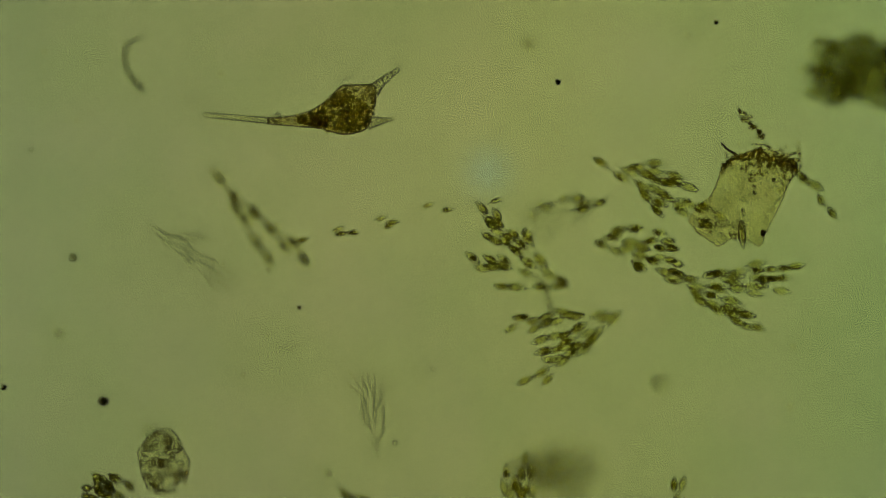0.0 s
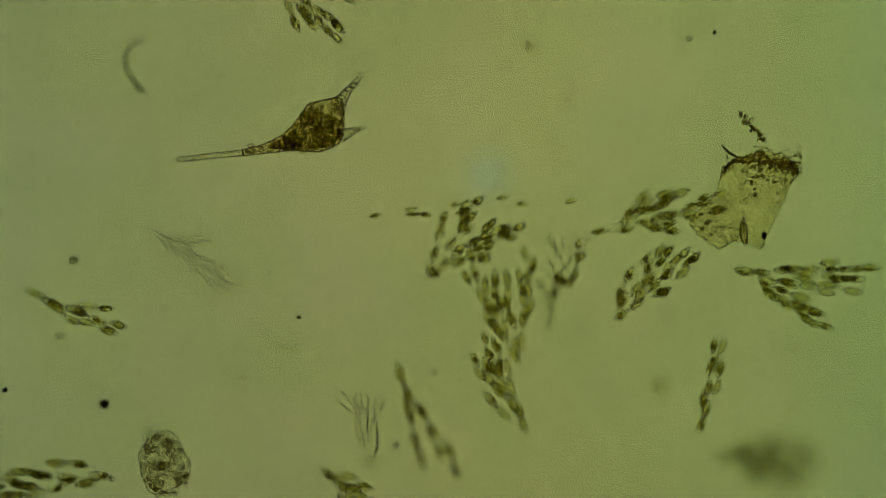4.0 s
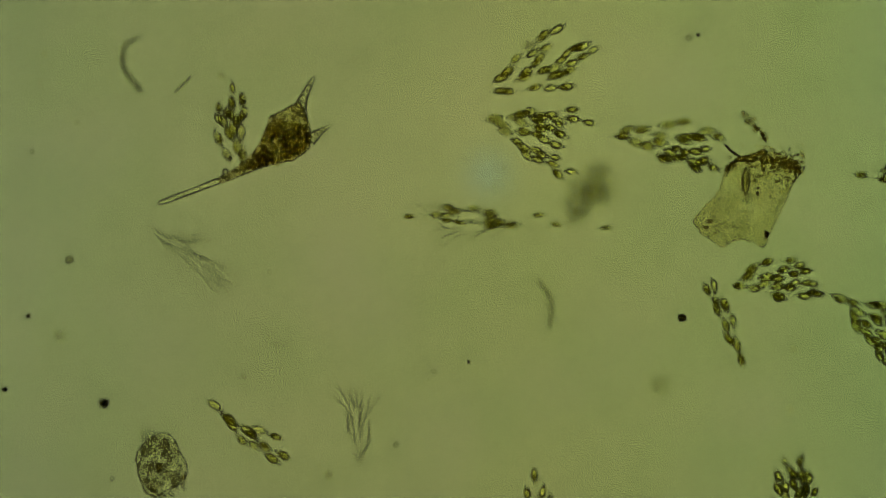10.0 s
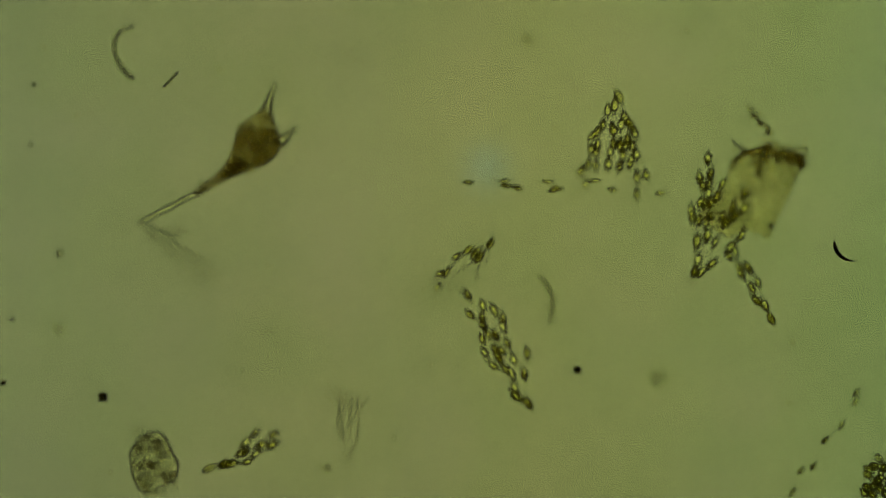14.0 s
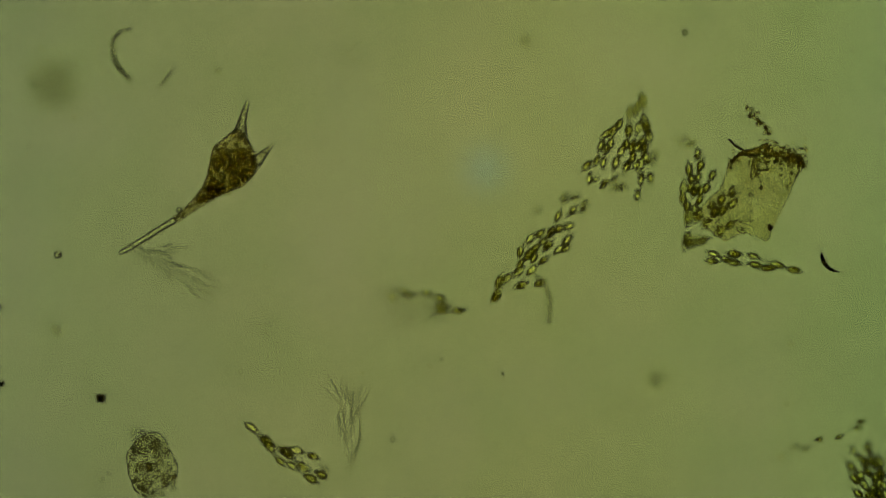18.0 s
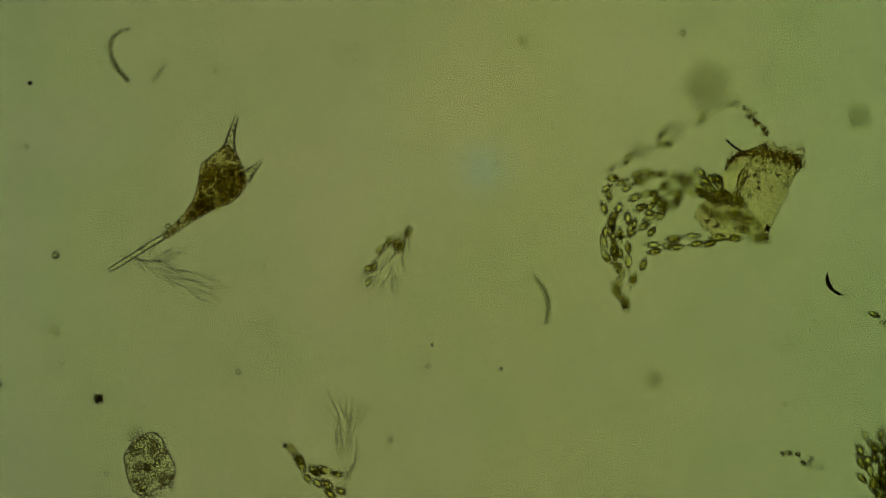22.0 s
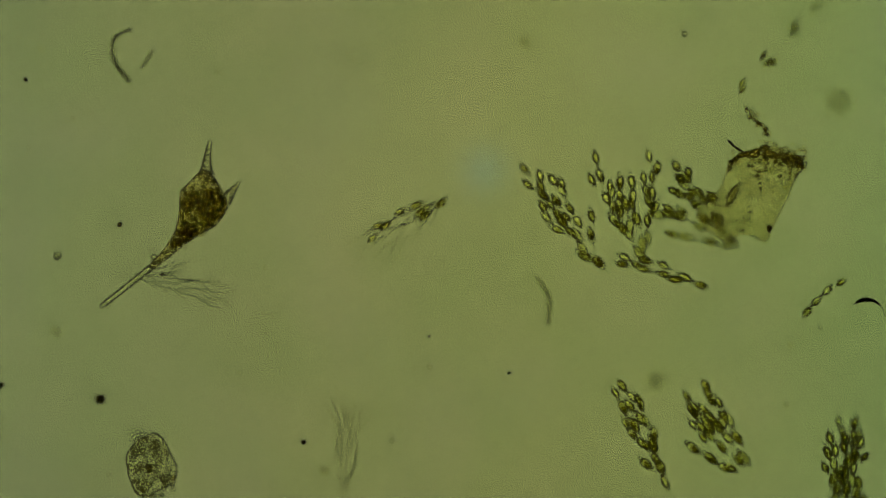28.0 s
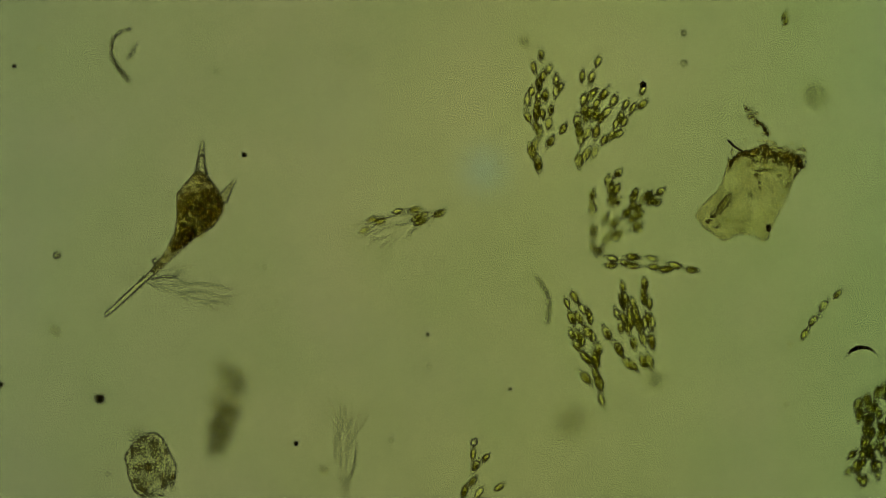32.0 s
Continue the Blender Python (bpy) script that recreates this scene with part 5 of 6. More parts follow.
edge_grit += [(r.uniform(0, 74), r.uniform(28, 66), 4, r.uniform(1.8, 4), r.uniform(1.5, 2.8), 2, r.uniform(0, 6)) for _ in range(34)]
part("edge_grit", mesh_of("edge_grit", *lumps(edge_grit, BALL2, 0.3), GOLD), None, film, "clear golden grit along the rim")["kind"] = "stuff"
loop = [(13 + 14 * math.cos(a), 52 + 15 * math.sin(a), 14) for a in [i * 0.42 for i in range(15)]]
part("loop", mesh_of("loop", *tube(loop, [1.3] * 15), BROWN), None, film, "dark ring of thread")
for i in range(42):
    k = i / 41
    x, y = -9 + 38 * k + r.uniform(-9, 9) * (0.4 + 0.6 * min(1, k * 4)), 152 - 48 * k + r.uniform(-5, 5)
    part("bead", mesh_of("bead", *lumps([(x, y, 6, r.uniform(2.5, 4.5), r.uniform(2, 3.5), 3, r.uniform(0, 6))], BALL2), (RUST, GOLD, GOLD, BROWN)[i % 4]), None, film)
FILM_ROWS = [
    (0, 0.3953, 0.0644, 0.003, 0, 0), (9.6, 0.3972, 0.0647, 0.003, 0, 0), (10, 0.4032, 0.0657, -0.012, 0, 0), (10.5, 0.4198, 0.0684, -0.0468, 0, 0),
    (11, 0.4328, 0.0705, -0.0825, 0, 0), (12, 0.4307, 0.0701, -0.0804, 0, 0), (13, 0.4302, 0.0701, -0.0781, 0, 0), (14, 0.4236, 0.069, -0.058, 0, 0),
    (16.5, 0.418, 0.0681, -0.036, 0, 0), (18.5, 0.412, 0.0671, -0.012, 0, 0), (19.5, 0.4109, 0.0669, -0.008, 0, 0), (32, 0.4109, 0.0669, -0.008, 0, 0),]

# ---- the granular oval body ----
oval = tagged(new("granular_body"), "pale oval body packed with clear granules", "plankton cell")
shell = [], BALL3[1]
for p in BALL3[0]:
    a = math.atan2(p[1], p[0])
    k = 1 + 0.07 * math.cos(4 * a + 1.4) + 0.05 * math.cos(3 * a + 0.8) + 0.02 * math.cos(9 * a) + 0.04 * noise.noise(Vector(p) * 3)
    shell[0].append((p[0] * 45 * k * U, (p[1] * 55 * k - 3) * U, p[2] * 18 * U))
part("skin", mesh_of("skin", *shell, GREY_CLEAR), None, oval, "thin clear skin")
g = random.Random(31)
packed = []
while len(packed) < 135:
    x, y = g.uniform(-40, 40), g.uniform(-52, 48)
    if (x / 39) ** 2 + ((y + 3) / 50) ** 2 > 1:
        continue
    s = g.uniform(3.2, 6.8)
    packed.append((x, y, g.uniform(-5, 6), s, s * g.uniform(0.55, 0.85), s * 0.7, g.uniform(0, 6)))
part("granules", mesh_of("granules", *lumps(packed[:110], BALL2, 0.2), PALE), None, oval)["kind"] = "stuff"
part("granules", mesh_of("granules", *lumps(packed[110:], BALL2, 0.2), PALE), None, oval)["kind"] = "stuff"
part("dark_spot", mesh_of("dark_spot", *lumps([(-2, -8, 2, 5, 9, 4, 0.2)], BALL3, 0.9), GRAIN), None, oval, "dark middle")
part("dark_spot", mesh_of("dark_spot", *lumps([(43, -25, 2, 4, 4, 4, 0.2)], BALL3, 0.9), RUST), None, oval)
part("dark_spot", mesh_of("dark_spot", *lumps([(-12, -50, 2, 5, 3, 4, 0.2)], BALL3, 0.9), RUST), None, oval)
fringe = [(34 + g.uniform(-14, 10), -34 + g.uniform(-12, 12), g.uniform(-4, 6), g.uniform(3, 5.5), g.uniform(2, 3.4), 2.5, g.uniform(0, 6)) for _ in range(26)]
fringe += [(g.uniform(-16, 22), -56 + g.uniform(-5, 4), g.uniform(-4, 6), g.uniform(3, 5), g.uniform(2, 3), 2.5, g.uniform(0, 6)) for _ in range(20)]
part("fringe", mesh_of("fringe", *lumps(fringe, BALL2, 0.3), PALE), None, oval, "lumpy golden fringe")["kind"] = "stuff"
part("knob", mesh_of("knob", *lumps([(-20 + 22 * math.cos(i * 2.4) * (i / 14) ** 0.5 * 0.8, 48 + 13 * math.sin(i * 2.4) * (i / 14) ** 0.5, 0, 4.5, 3.8, 3.5, i) for i in range(15)], BALL2, 0.2), PALE), None, oval, "clear knob")
OVAL_ROWS = [
    (0, -0.3758, -0.2828, 0.0, 0, 0), (9.6, -0.3776, -0.2841, 0.0, 0, 0), (10, -0.3815, -0.2872, -0.0078, 0, 0), (10.5, -0.4029, -0.3032, -0.0661, 0, 0),
    (11, -0.4137, -0.3114, -0.0948, 0, 0), (12, -0.4115, -0.3097, -0.0923, 0, 0), (13, -0.4058, -0.3053, -0.068, 0, 0), (14, -0.3994, -0.3006, -0.048, 0, 0),
    (16.5, -0.3951, -0.2973, -0.03, 0, 0), (18.5, -0.3894, -0.293, -0.006, 0, 0), (19.5, -0.388, -0.292, 0.0, 0, 0), (32, -0.388, -0.292, 0.0, 0, 0),]

# ---- fibres, diatom, crescent, specks ----
fibre_bent = tagged(new("fibre"), "curved grey-green fibre lying in the water", "fibre", "fibres")
part("strand", mesh_of("strand", *tube(curve_points([(10, 44, 0), (-8, 38, 0), (-20, 25, 0), (-22, 2, 0), (-12, -22, 0), (8, -44, 0)], 6),
                                       [3.2] * 8 + [4.2] * 15 + [5] * 8, 10), FIBRE), None, fibre_bent)
fibre_short = tagged(new("fibre"), "short wavy grey-green fibre", "fibre", "fibres")
part("strand", mesh_of("strand", *tube(curve_points([(-16, 42, 0), (-2, 24, 0), (7, 0, 0), (3, -36, 0)], 6), [3.8] * 19, 10), FIBRE), None, fibre_short)
rod = tagged(new("dark_rod"), "short dark rod drifting in the water", "rod")
part("stick", mesh_of("stick", *tube([(-14, -13, 0), (0, 1, 0), (12, 14, 0)], [2.8, 3.2, 2.6], 8), FIBRE), None, rod)
ROD_ROWS = [
    (0, -0.4087, 0.2384, -0.33, 0, 0), (7.8, -0.4035, 0.2437, -0.33, 0, 0), (9, -0.3255, 0.2015, 0.07, 0, 0), (10, -0.3406, 0.2109, 0.04, 0, 0),
    (11, -0.359, 0.2096, 0.005, 0, 0), (13, -0.3614, 0.2104, 0, 0, 0), (14, -0.3603, 0.2115, 0.015, 0, 0), (17.5, -0.3528, 0.2109, 0.055, 5, 0),
    (19, -0.3547, 0.2097, 0.065, 8, 0), (23, -0.3585, 0.2195, 0.07, 10, 0), (28, -0.3743, 0.2338, 0.07, 10, 0), (32, -0.3909, 0.2428, 0.075, 12, 0),]
diatom = tagged(new("diatom"), "slender spindle-shaped glassy diatom on the film", "diatom")
spindle = [(-27 + 54 * k / 12, 0.5 + 7.2 * (1 - abs(-1 + k / 6) ** 1.8)) for k in range(13)]
part("shell", mesh_of("shell", *lathe(spindle, 14, wall=1.3), GLASS), None, diatom, "clear glassy shell")
part("midrib", mesh_of("midrib", *lumps([(0, 0, 0, 18, 2.0, 2, 0)], BALL2), GOLD), None, diatom)
DIATOM_ROWS = [
    (0, 0.3898, 0.0141, 0.012, 95, 0), (3, 0.3914, 0.0175, 0.012, 95, 0), (6, 0.3911, 0.0339, 0.012, 95, 0),
    (7, 0.3908, 0.0438, 0.012, 95, 0), (8, 0.3888, 0.0548, 0.012, 95, 0), (9, 0.3881, 0.0646, 0.012, 95, 0),
    (10, 0.3942, 0.0867, 0.012, 90, 0), (10.5, 0.4171, 0.0994, -0.0345, 85, 0), (11, 0.4283, 0.1055, -0.057, 85, 0),
    (14, 0.4326, 0.1059, -0.057, 80, 0), (19, 0.4066, 0.0966, 0.012, 75, 0), (24, 0.3915, 0.0754, 0.022, 65, 0),
    (27.5, 0.3821, 0.0639, 0.022, 60, 0), (29, 0.375, 0.0641, 0.022, 60, 0), (30, 0.3726, 0.0577, 0.022, 58, 0),
    (31, 0.3713, 0.0531, 0.022, 56, 0), (32, 0.3686, 0.0504, 0.022, 55, 0),]
crescent = tagged(new("crescent_alga"), "dark crescent-shaped alga with a fine hair at its end", "alga")
arc = [(33 * math.cos(a), 33 * math.sin(a) + 24, 0) for a in [math.pi * (1.2 + 0.056 * i) for i in range(11)]]
part("body", mesh_of("body", *tube(arc, [1.6, 3.0, 3.9, 4.2, 4.0, 3.6, 3.0, 2.5, 2.0, 1.5, 1.0], 10), HORN), None, crescent)
part("filling", mesh_of("filling", *tube(arc[:10], [1.0, 2.3, 3.2, 3.4, 3.3, 2.9, 2.4, 1.9, 1.4, 0.8], 8), DEBRIS), None, crescent, "dark contents")
part("hair", mesh_of("hair", *tube([arc[-1], (34, 16, 0), (45, 22, 0), (56, 25, 0)], [0.9, 0.8, 0.7, 0.4], 6), THREAD), None, crescent, "fine clear hair")
part("hair", mesh_of("hair", *tube([arc[0], (-31, 12, 0), (-37, 18, 0), (-44, 23, 0)], [0.9, 0.8, 0.6, 0.4], 6), THREAD), None, crescent, "fine clear hair")
CRESCENT_ROWS = [
    (0, 0.8271, -0.0487, 0.004, -30, 0), (11, 0.6336, -0.0327, 0.004, -30, 0), (12, 0.5716, -0.0249, 0.004, -30, 0),
    (13, 0.55, -0.0236, 0.004, -35, 0), (14, 0.5291, -0.0159, 0.004, -38, 0), (14.5, 0.528, -0.0176, 0.004, -38, 0),
    (16.5, 0.5217, -0.0264, 0.004, -38, 0), (17.5, 0.5162, -0.0266, 0.004, -38, 0), (19, 0.5134, -0.0361, 0.004, -38, 0),
    (20, 0.5092, -0.0387, 0.004, -38, 0), (21, 0.5092, -0.0455, 0.004, -42, 0), (22, 0.5233, -0.0577, 0.004, -44, 0),
    (23, 0.5313, -0.0626, 0.004, -50, 0, 30), (24, 0.5433, -0.0472, 0.004, -55, 0, 75), (25, 0.5452, -0.051, 0.004, -45, 0, 110),
    (25.5, 0.5493, -0.0569, 0.004, -35, 0, 130), (27.5, 0.5623, -0.0761, 0.004, -20, 0, 170), (28, 0.5658, -0.0814, 0.004, -15, 0, 180),
    (28.5, 0.567, -0.0962, 0.004, 0, 0, 180), (29, 0.5671, -0.1185, 0.004, 20, 0, 180), (29.5, 0.569, -0.1349, 0.004, 25, 0, 180),
    (30, 0.5683, -0.1429, 0.004, 18, 0, 180), (31, 0.5647, -0.1469, 0.004, 0, 0, 180), (32, 0.5576, -0.1451, 0.004, -5, 0, 180),]
FIBRE_BENT_ROWS = [
    (0, -0.3831, 0.2268, 0.1, 0, 0), (9.6, -0.385, 0.2279, 0.1, 0, 0), (10, -0.391, 0.2315, 0.085, 0, 0), (10.5, -0.4038, 0.2391, 0.065, 0, 0),
    (11, -0.4077, 0.2414, 0.065, 0, 0), (12, -0.4062, 0.2404, 0.065, 0, 0), (13, -0.4062, 0.2406, 0.065, 0, 0), (14, -0.4047, 0.2397, 0.065, 0, 0),
    (16.5, -0.4048, 0.2397, 0.065, 0, 0), (18.5, -0.4047, 0.2396, 0.065, 0, 0), (19.5, -0.4047, 0.2396, 0.065, 0, 0),
    (32, -0.4047, 0.2396, 0.065, 0, 0),]
FIBRE_SHORT_ROWS = [
    (0, 0.1245, -0.0718, 0.1, 0, 0), (9.6, 0.1251, -0.0721, 0.1, 0, 0), (10, 0.1271, -0.0733, 0.085, 0, 0), (10.5, 0.13, -0.0749, 0.08, 0, 0),
    (11, 0.1312, -0.0756, 0.08, 0, 0), (12, 0.1307, -0.0753, 0.08, 0, 0), (13, 0.1307, -0.0754, 0.08, 0, 0), (14, 0.1303, -0.075, 0.08, 0, 0),
    (16.5, 0.1303, -0.075, 0.08, 0, 0), (18.5, 0.1303, -0.0751, 0.08, 0, 0), (19.5, 0.1303, -0.075, 0.08, 0, 0),
    (32, 0.1303, -0.075, 0.08, 0, 0),]
SPOT_ROWS = [
    (0, -0.495, -0.0158, 0, 0, 0), (9.6, -0.4974, -0.0158, 0, 0, 0), (10, -0.5038, -0.0160, -0.0117, 0, 0), (10.5, -0.5221, -0.0166, -0.0383, 0, 0),
    (11, -0.5324, -0.0169, -0.0550, 0, 0), (12, -0.5299, -0.0169, -0.0536, 0, 0), (13, -0.5295, -0.0169, -0.0521, 0, 0),
    (14, -0.5272, -0.0168, -0.0507, 0, 0), (16.5, -0.5206, -0.0166, -0.0300, 0, 0), (18.5, -0.5149, -0.0163, -0.0120, 0, 0),
    (19.5, -0.5111, -0.0163, 0, 0, 0), (32, -0.5111, -0.0163, 0, 0, 0),]
SPECKS = [
    (5, 'bright', [
        (0, 0.5872, -0.1206, -0.33, 0, 0), (17.8, 0.585, -0.1237, -0.3117, 0, 0), (19, 0.4903, -0.1048, 0.006, 0, 0), (24, 0.4989, -0.1051, 0, 0, 0),
        (28, 0.5012, -0.1116, 0, 0, 0), (30, 0.5037, -0.1005, 0, 0, 0), (32, 0.502, -0.0974, 0, 0, 0),]),
    (6.5, 'dark', [
        (0, 0.1478, 0.2151, 0.012, 0, 0), (1, 0.1454, 0.2314, 0.012, 0, 0), (2, 0.132, 0.2221, 0.012, 0, 0), (3, 0.1486, 0.1961, 0.012, 0, 0),
        (3.5, 0.1513, 0.1956, 0.012, 0, 0), (4.7, 0.1979, 0.2379, -0.318, 0, 0), (32, 0.1999, 0.2284, -0.318, 0, 0),]),
    (4.5, 'dark', [
        (0, -0.1931, -0.082, 0.012, 0, 0), (1, -0.2171, -0.1021, 0.012, 0, 0), (3, -0.1804, -0.0927, 0.012, 0, 0), (3.5, -0.1926, -0.0895, 0.012, 0, 0),
        (5, -0.1962, -0.1162, 0.012, 0, 0), (6.2, -0.2456, -0.1698, -0.318, 0, 0), (32, -0.246, -0.1811, -0.318, 0, 0),]),
    (3.5, 'ring', [
        (0, -0.0318, -0.1883, 0, 0, 0), (2, -0.0304, -0.2, 0, 0, 0), (6, -0.02, -0.1766, 0, 0, 0), (9, -0.0215, -0.1756, 0, 0, 0),
        (10, -0.0242, -0.174, 0.0117, 0, 0), (11.2, -0.0258, -0.2104, -0.2753, 0, 0), (32, -0.0192, -0.2136, -0.33, 0, 0),]),
    (5, 'dark', [
        (0, 0.3567, 0.2943, 0.01, 0, 0), (3, 0.356, 0.285, 0.01, 0, 0), (6, 0.3454, 0.2852, 0.01, 0, 0), (9, 0.3364, 0.2801, 0.01, 0, 0),
        (10, 0.3296, 0.2785, 0.0217, 0, 0), (11.2, 0.3896, 0.3233, -0.2653, 0, 0), (32, 0.4082, 0.3356, -0.32, 0, 0),]),
    (8, 'dark', [
        (0, 0.2125, -0.1372, -0.318, 0, 0), (3.8, 0.2114, -0.1341, -0.318, 0, 0), (5, 0.1835, -0.0864, 0.012, 0, 0), (5.5, 0.1872, -0.076, 0.012, 0, 0),
        (6, 0.1871, -0.0725, 0.012, 0, 0), (7, 0.2359, -0.0418, 0.012, 0, 0), (8, 0.3032, -0.0882, 0.012, 0, 0), (9.2, 0.461, -0.1718, -0.318, 0, 0),
        (32, 0.4624, -0.1796, -0.318, 0, 0),]),
    (9, 'dark', [
        (0, 0.3442, -0.1088, -0.33, 0, 0), (7.8, 0.3494, -0.1035, -0.33, 0, 0), (9, 0.3048, -0.0894, 0, 0, 0), (10, 0.3101, -0.0928, 0.0117, 0, 0),
        (10.5, 0.3013, -0.0881, 0.0383, 0, 0), (11, 0.2764, -0.0813, 0.055, 0, 0), (12, 0.224, -0.0789, 0.0536, 0, 0), (13, 0.1684, -0.1248, 0.0521, 0, 0),
        (14, 0.17, -0.1661, 0.0507, 0, 0), (14.5, 0.1799, -0.1737, 0.05, 0, 0), (16.5, 0.224, -0.1991, 0.03, 0, 0), (17.7, 0.3025, -0.2591, -0.3108, 0, 0),
        (32, 0.3072, -0.2611, -0.33, 0, 0),]),
    (4, 'dark', [
        (0, 0.0397, -0.2038, -0.33, 0, 0), (8.8, 0.0442, -0.1993, -0.33, 0, 0), (10, 0.0294, -0.1501, 0.0117, 0, 0), (11, 0.025, -0.1421, 0.055, 0, 0),
        (13, 0.0203, -0.1604, 0.0521, 0, 0), (16.5, 0.0031, -0.1549, 0.03, 0, 0), (19, -0.0051, -0.1518, 0.006, 0, 0), (23, -0.0134, -0.1303, 0, 0, 0),
        (28, -0.0178, -0.1228, 0, 0, 0), (32, -0.0193, -0.1214, 0, 0, 0),]),
    (5, 'ring', [
        (0, -0.1274, -0.2081, -0.33, 0, 0), (15.3, -0.1227, -0.2091, -0.288, 0, 0), (16.5, -0.1036, -0.1726, 0.03, 0, 0),
        (19, -0.1075, -0.1713, 0.006, 0, 0), (23, -0.0989, -0.1678, 0, 0, 0), (28, -0.1003, -0.1491, 0, 0, 0), (32, -0.1048, -0.1469, 0, 0, 0),]),
    (4, 'dark', [
        (0, 0.0841, -0.2131, -0.33, 0, 0), (15.3, 0.0843, -0.2139, -0.288, 0, 0), (16.5, 0.0731, -0.1756, 0.03, 0, 0), (19, 0.0808, -0.172, 0.006, 0, 0),
        (23, 0.0796, -0.1663, 0, 0, 0), (28, 0.0872, -0.1716, 0, 0, 0), (32, 0.0902, -0.1934, 0, 0, 0),]),
    (5, 'dark', [
        (0, -0.6508, 0.2609, -0.33, 0, 0), (9.3, -0.6475, 0.2651, -0.33, 0, 0), (10.5, -0.5313, 0.2063, 0.0383, 0, 0), (13, -0.5284, 0.2003, 0.0521, 0, 0),
        (19, -0.5409, 0.2091, 0.006, 0, 0), (23, -0.5474, 0.2125, 0, 0, 0), (28, -0.5541, 0.2177, 0, 0, 0), (32, -0.5683, 0.2348, 0, 0, 0),]),
    (5.5, 'dark', [
        (0, -0.3185, -0.3119, -0.32, 0, 0), (16.3, -0.3107, -0.3109, -0.288, 0, 0), (17.5, -0.2317, -0.269, 0.031, 0, 0),
        (19, -0.1996, -0.2824, 0.016, 0, 0), (20, -0.2068, -0.2756, 0.01, 0, 0), (21, -0.2059, -0.2697, 0.01, 0, 0), (23, -0.2048, -0.2674, 0.01, 0, 0),
        (25, -0.1768, -0.2744, 0.01, 0, 0), (28, -0.1839, -0.2622, 0.01, 0, 0), (32, -0.1935, -0.2646, 0.01, 0, 0),]),
    (7, 'ring', [
        (0, -0.5062, -0.4173, -0.33, 0, 0), (16.8, -0.4964, -0.4155, -0.3027, 0, 0), (18, -0.4489, -0.3124, 0.0165, 0, 0),
        (19, -0.4811, -0.2841, 0.006, 0, 0), (20, -0.5283, -0.2833, 0, 0, 0), (21, -0.5672, -0.2143, 0, 0, 0), (22, -0.5029, -0.1576, 0, 0, 0),
        (23, -0.5031, -0.1415, 0, 0, 0), (24, -0.4919, -0.1373, 0, 0, 0), (25.2, -0.5767, -0.1586, -0.33, 0, 0), (32, -0.5769, -0.1599, -0.33, 0, 0),]),
    (6, 'dark', [
        (0, -0.6112, -0.2714, -0.33, 0, 0), (22.8, -0.604, -0.2743, -0.33, 0, 0), (24, -0.4919, -0.1411, 0, 0, 0), (25, -0.4847, -0.0684, 0, 0, 0),
        (25.5, -0.5135, -0.0398, 0, 0, 0), (27.5, -0.4451, 0.0123, 0, 0, 0), (28, -0.4288, 0.0249, 0, 0, 0), (29, -0.4005, 0.0837, 0, 0, 0),
        (30, -0.3671, 0.102, 0, 0, 0), (31, -0.3061, 0.1648, 0, 0, 0), (31.5, -0.2721, 0.1424, 0, 0, 0), (32, -0.263, 0.1163, 0, 0, 0),]),
    (10, 'ring', [
        (0, -0.0637, -0.4314, -0.33, 0, 0), (27.8, -0.0593, -0.4341, -0.33, 0, 0), (29, 0.027, -0.3138, 0, 0, 0), (30, 0.0912, -0.2745, 0, 0, 0),
        (31, 0.0651, -0.2477, 0, 0, 0), (31.5, 0.0504, -0.2551, 0, 0, 0), (32, 0.0422, -0.2647, 0, 0, 0),]),
    (7, 'dark', [
        (0, 0.4938, 0.5229, -0.32, 0, 0), (29.3, 0.4981, 0.5205, -0.32, 0, 0), (30.5, 0.3331, 0.3131, 0.01, 0, 0), (31, 0.2995, 0.2644, 0.01, 0, 0),
        (31.5, 0.2737, 0.2309, 0.01, 0, 0), (32, 0.2648, 0.2087, 0.01, 0, 0),]),
    (9, 'bright', [
        (0, 0.395, 0.3554, -0.318, 0, 0), (28.3, 0.3991, 0.3528, -0.318, 0, 0), (29.5, 0.3213, 0.2915, 0.012, 0, 0), (31, 0.3088, 0.2901, 0.012, 0, 0),
        (32, 0.3181, 0.2367, 0.012, 0, 0),]),
    (6, 'ring', [
        (0, -0.0185, -0.4498, -0.33, 0, 0), (5.3, -0.0127, -0.4422, -0.33, 0, 0), (6.5, -0.032, -0.3191, 0, 0, 0), (8, -0.0583, -0.2613, 0, 0, 0),
        (9, -0.0327, -0.3069, 0, 0, 0), (9.5, -0.033, -0.3224, 0, 0, 0), (10.7, -0.0389, -0.4302, -0.285, 0, 0), (32, -0.0326, -0.439, -0.33, 0, 0),]),
    (6, 'dark', [
        (0, -0.6546, -0.1086, -0.32, 0, 0), (8.8, -0.6501, -0.1042, -0.32, 0, 0), (10, -0.548, -0.09, 0.0217, 0, 0), (13, -0.5517, -0.1024, 0.0621, 0, 0),
        (14, -0.5529, -0.1002, 0.0607, 0, 0), (16.5, -0.5674, -0.1028, 0.04, 0, 0), (18, -0.5789, -0.0855, 0.0265, 0, 0),
        (19.2, -0.71, -0.0837, -0.3164, 0, 0), (32, -0.7107, -0.0837, -0.32, 0, 0),]),
    (26, 'faint', [
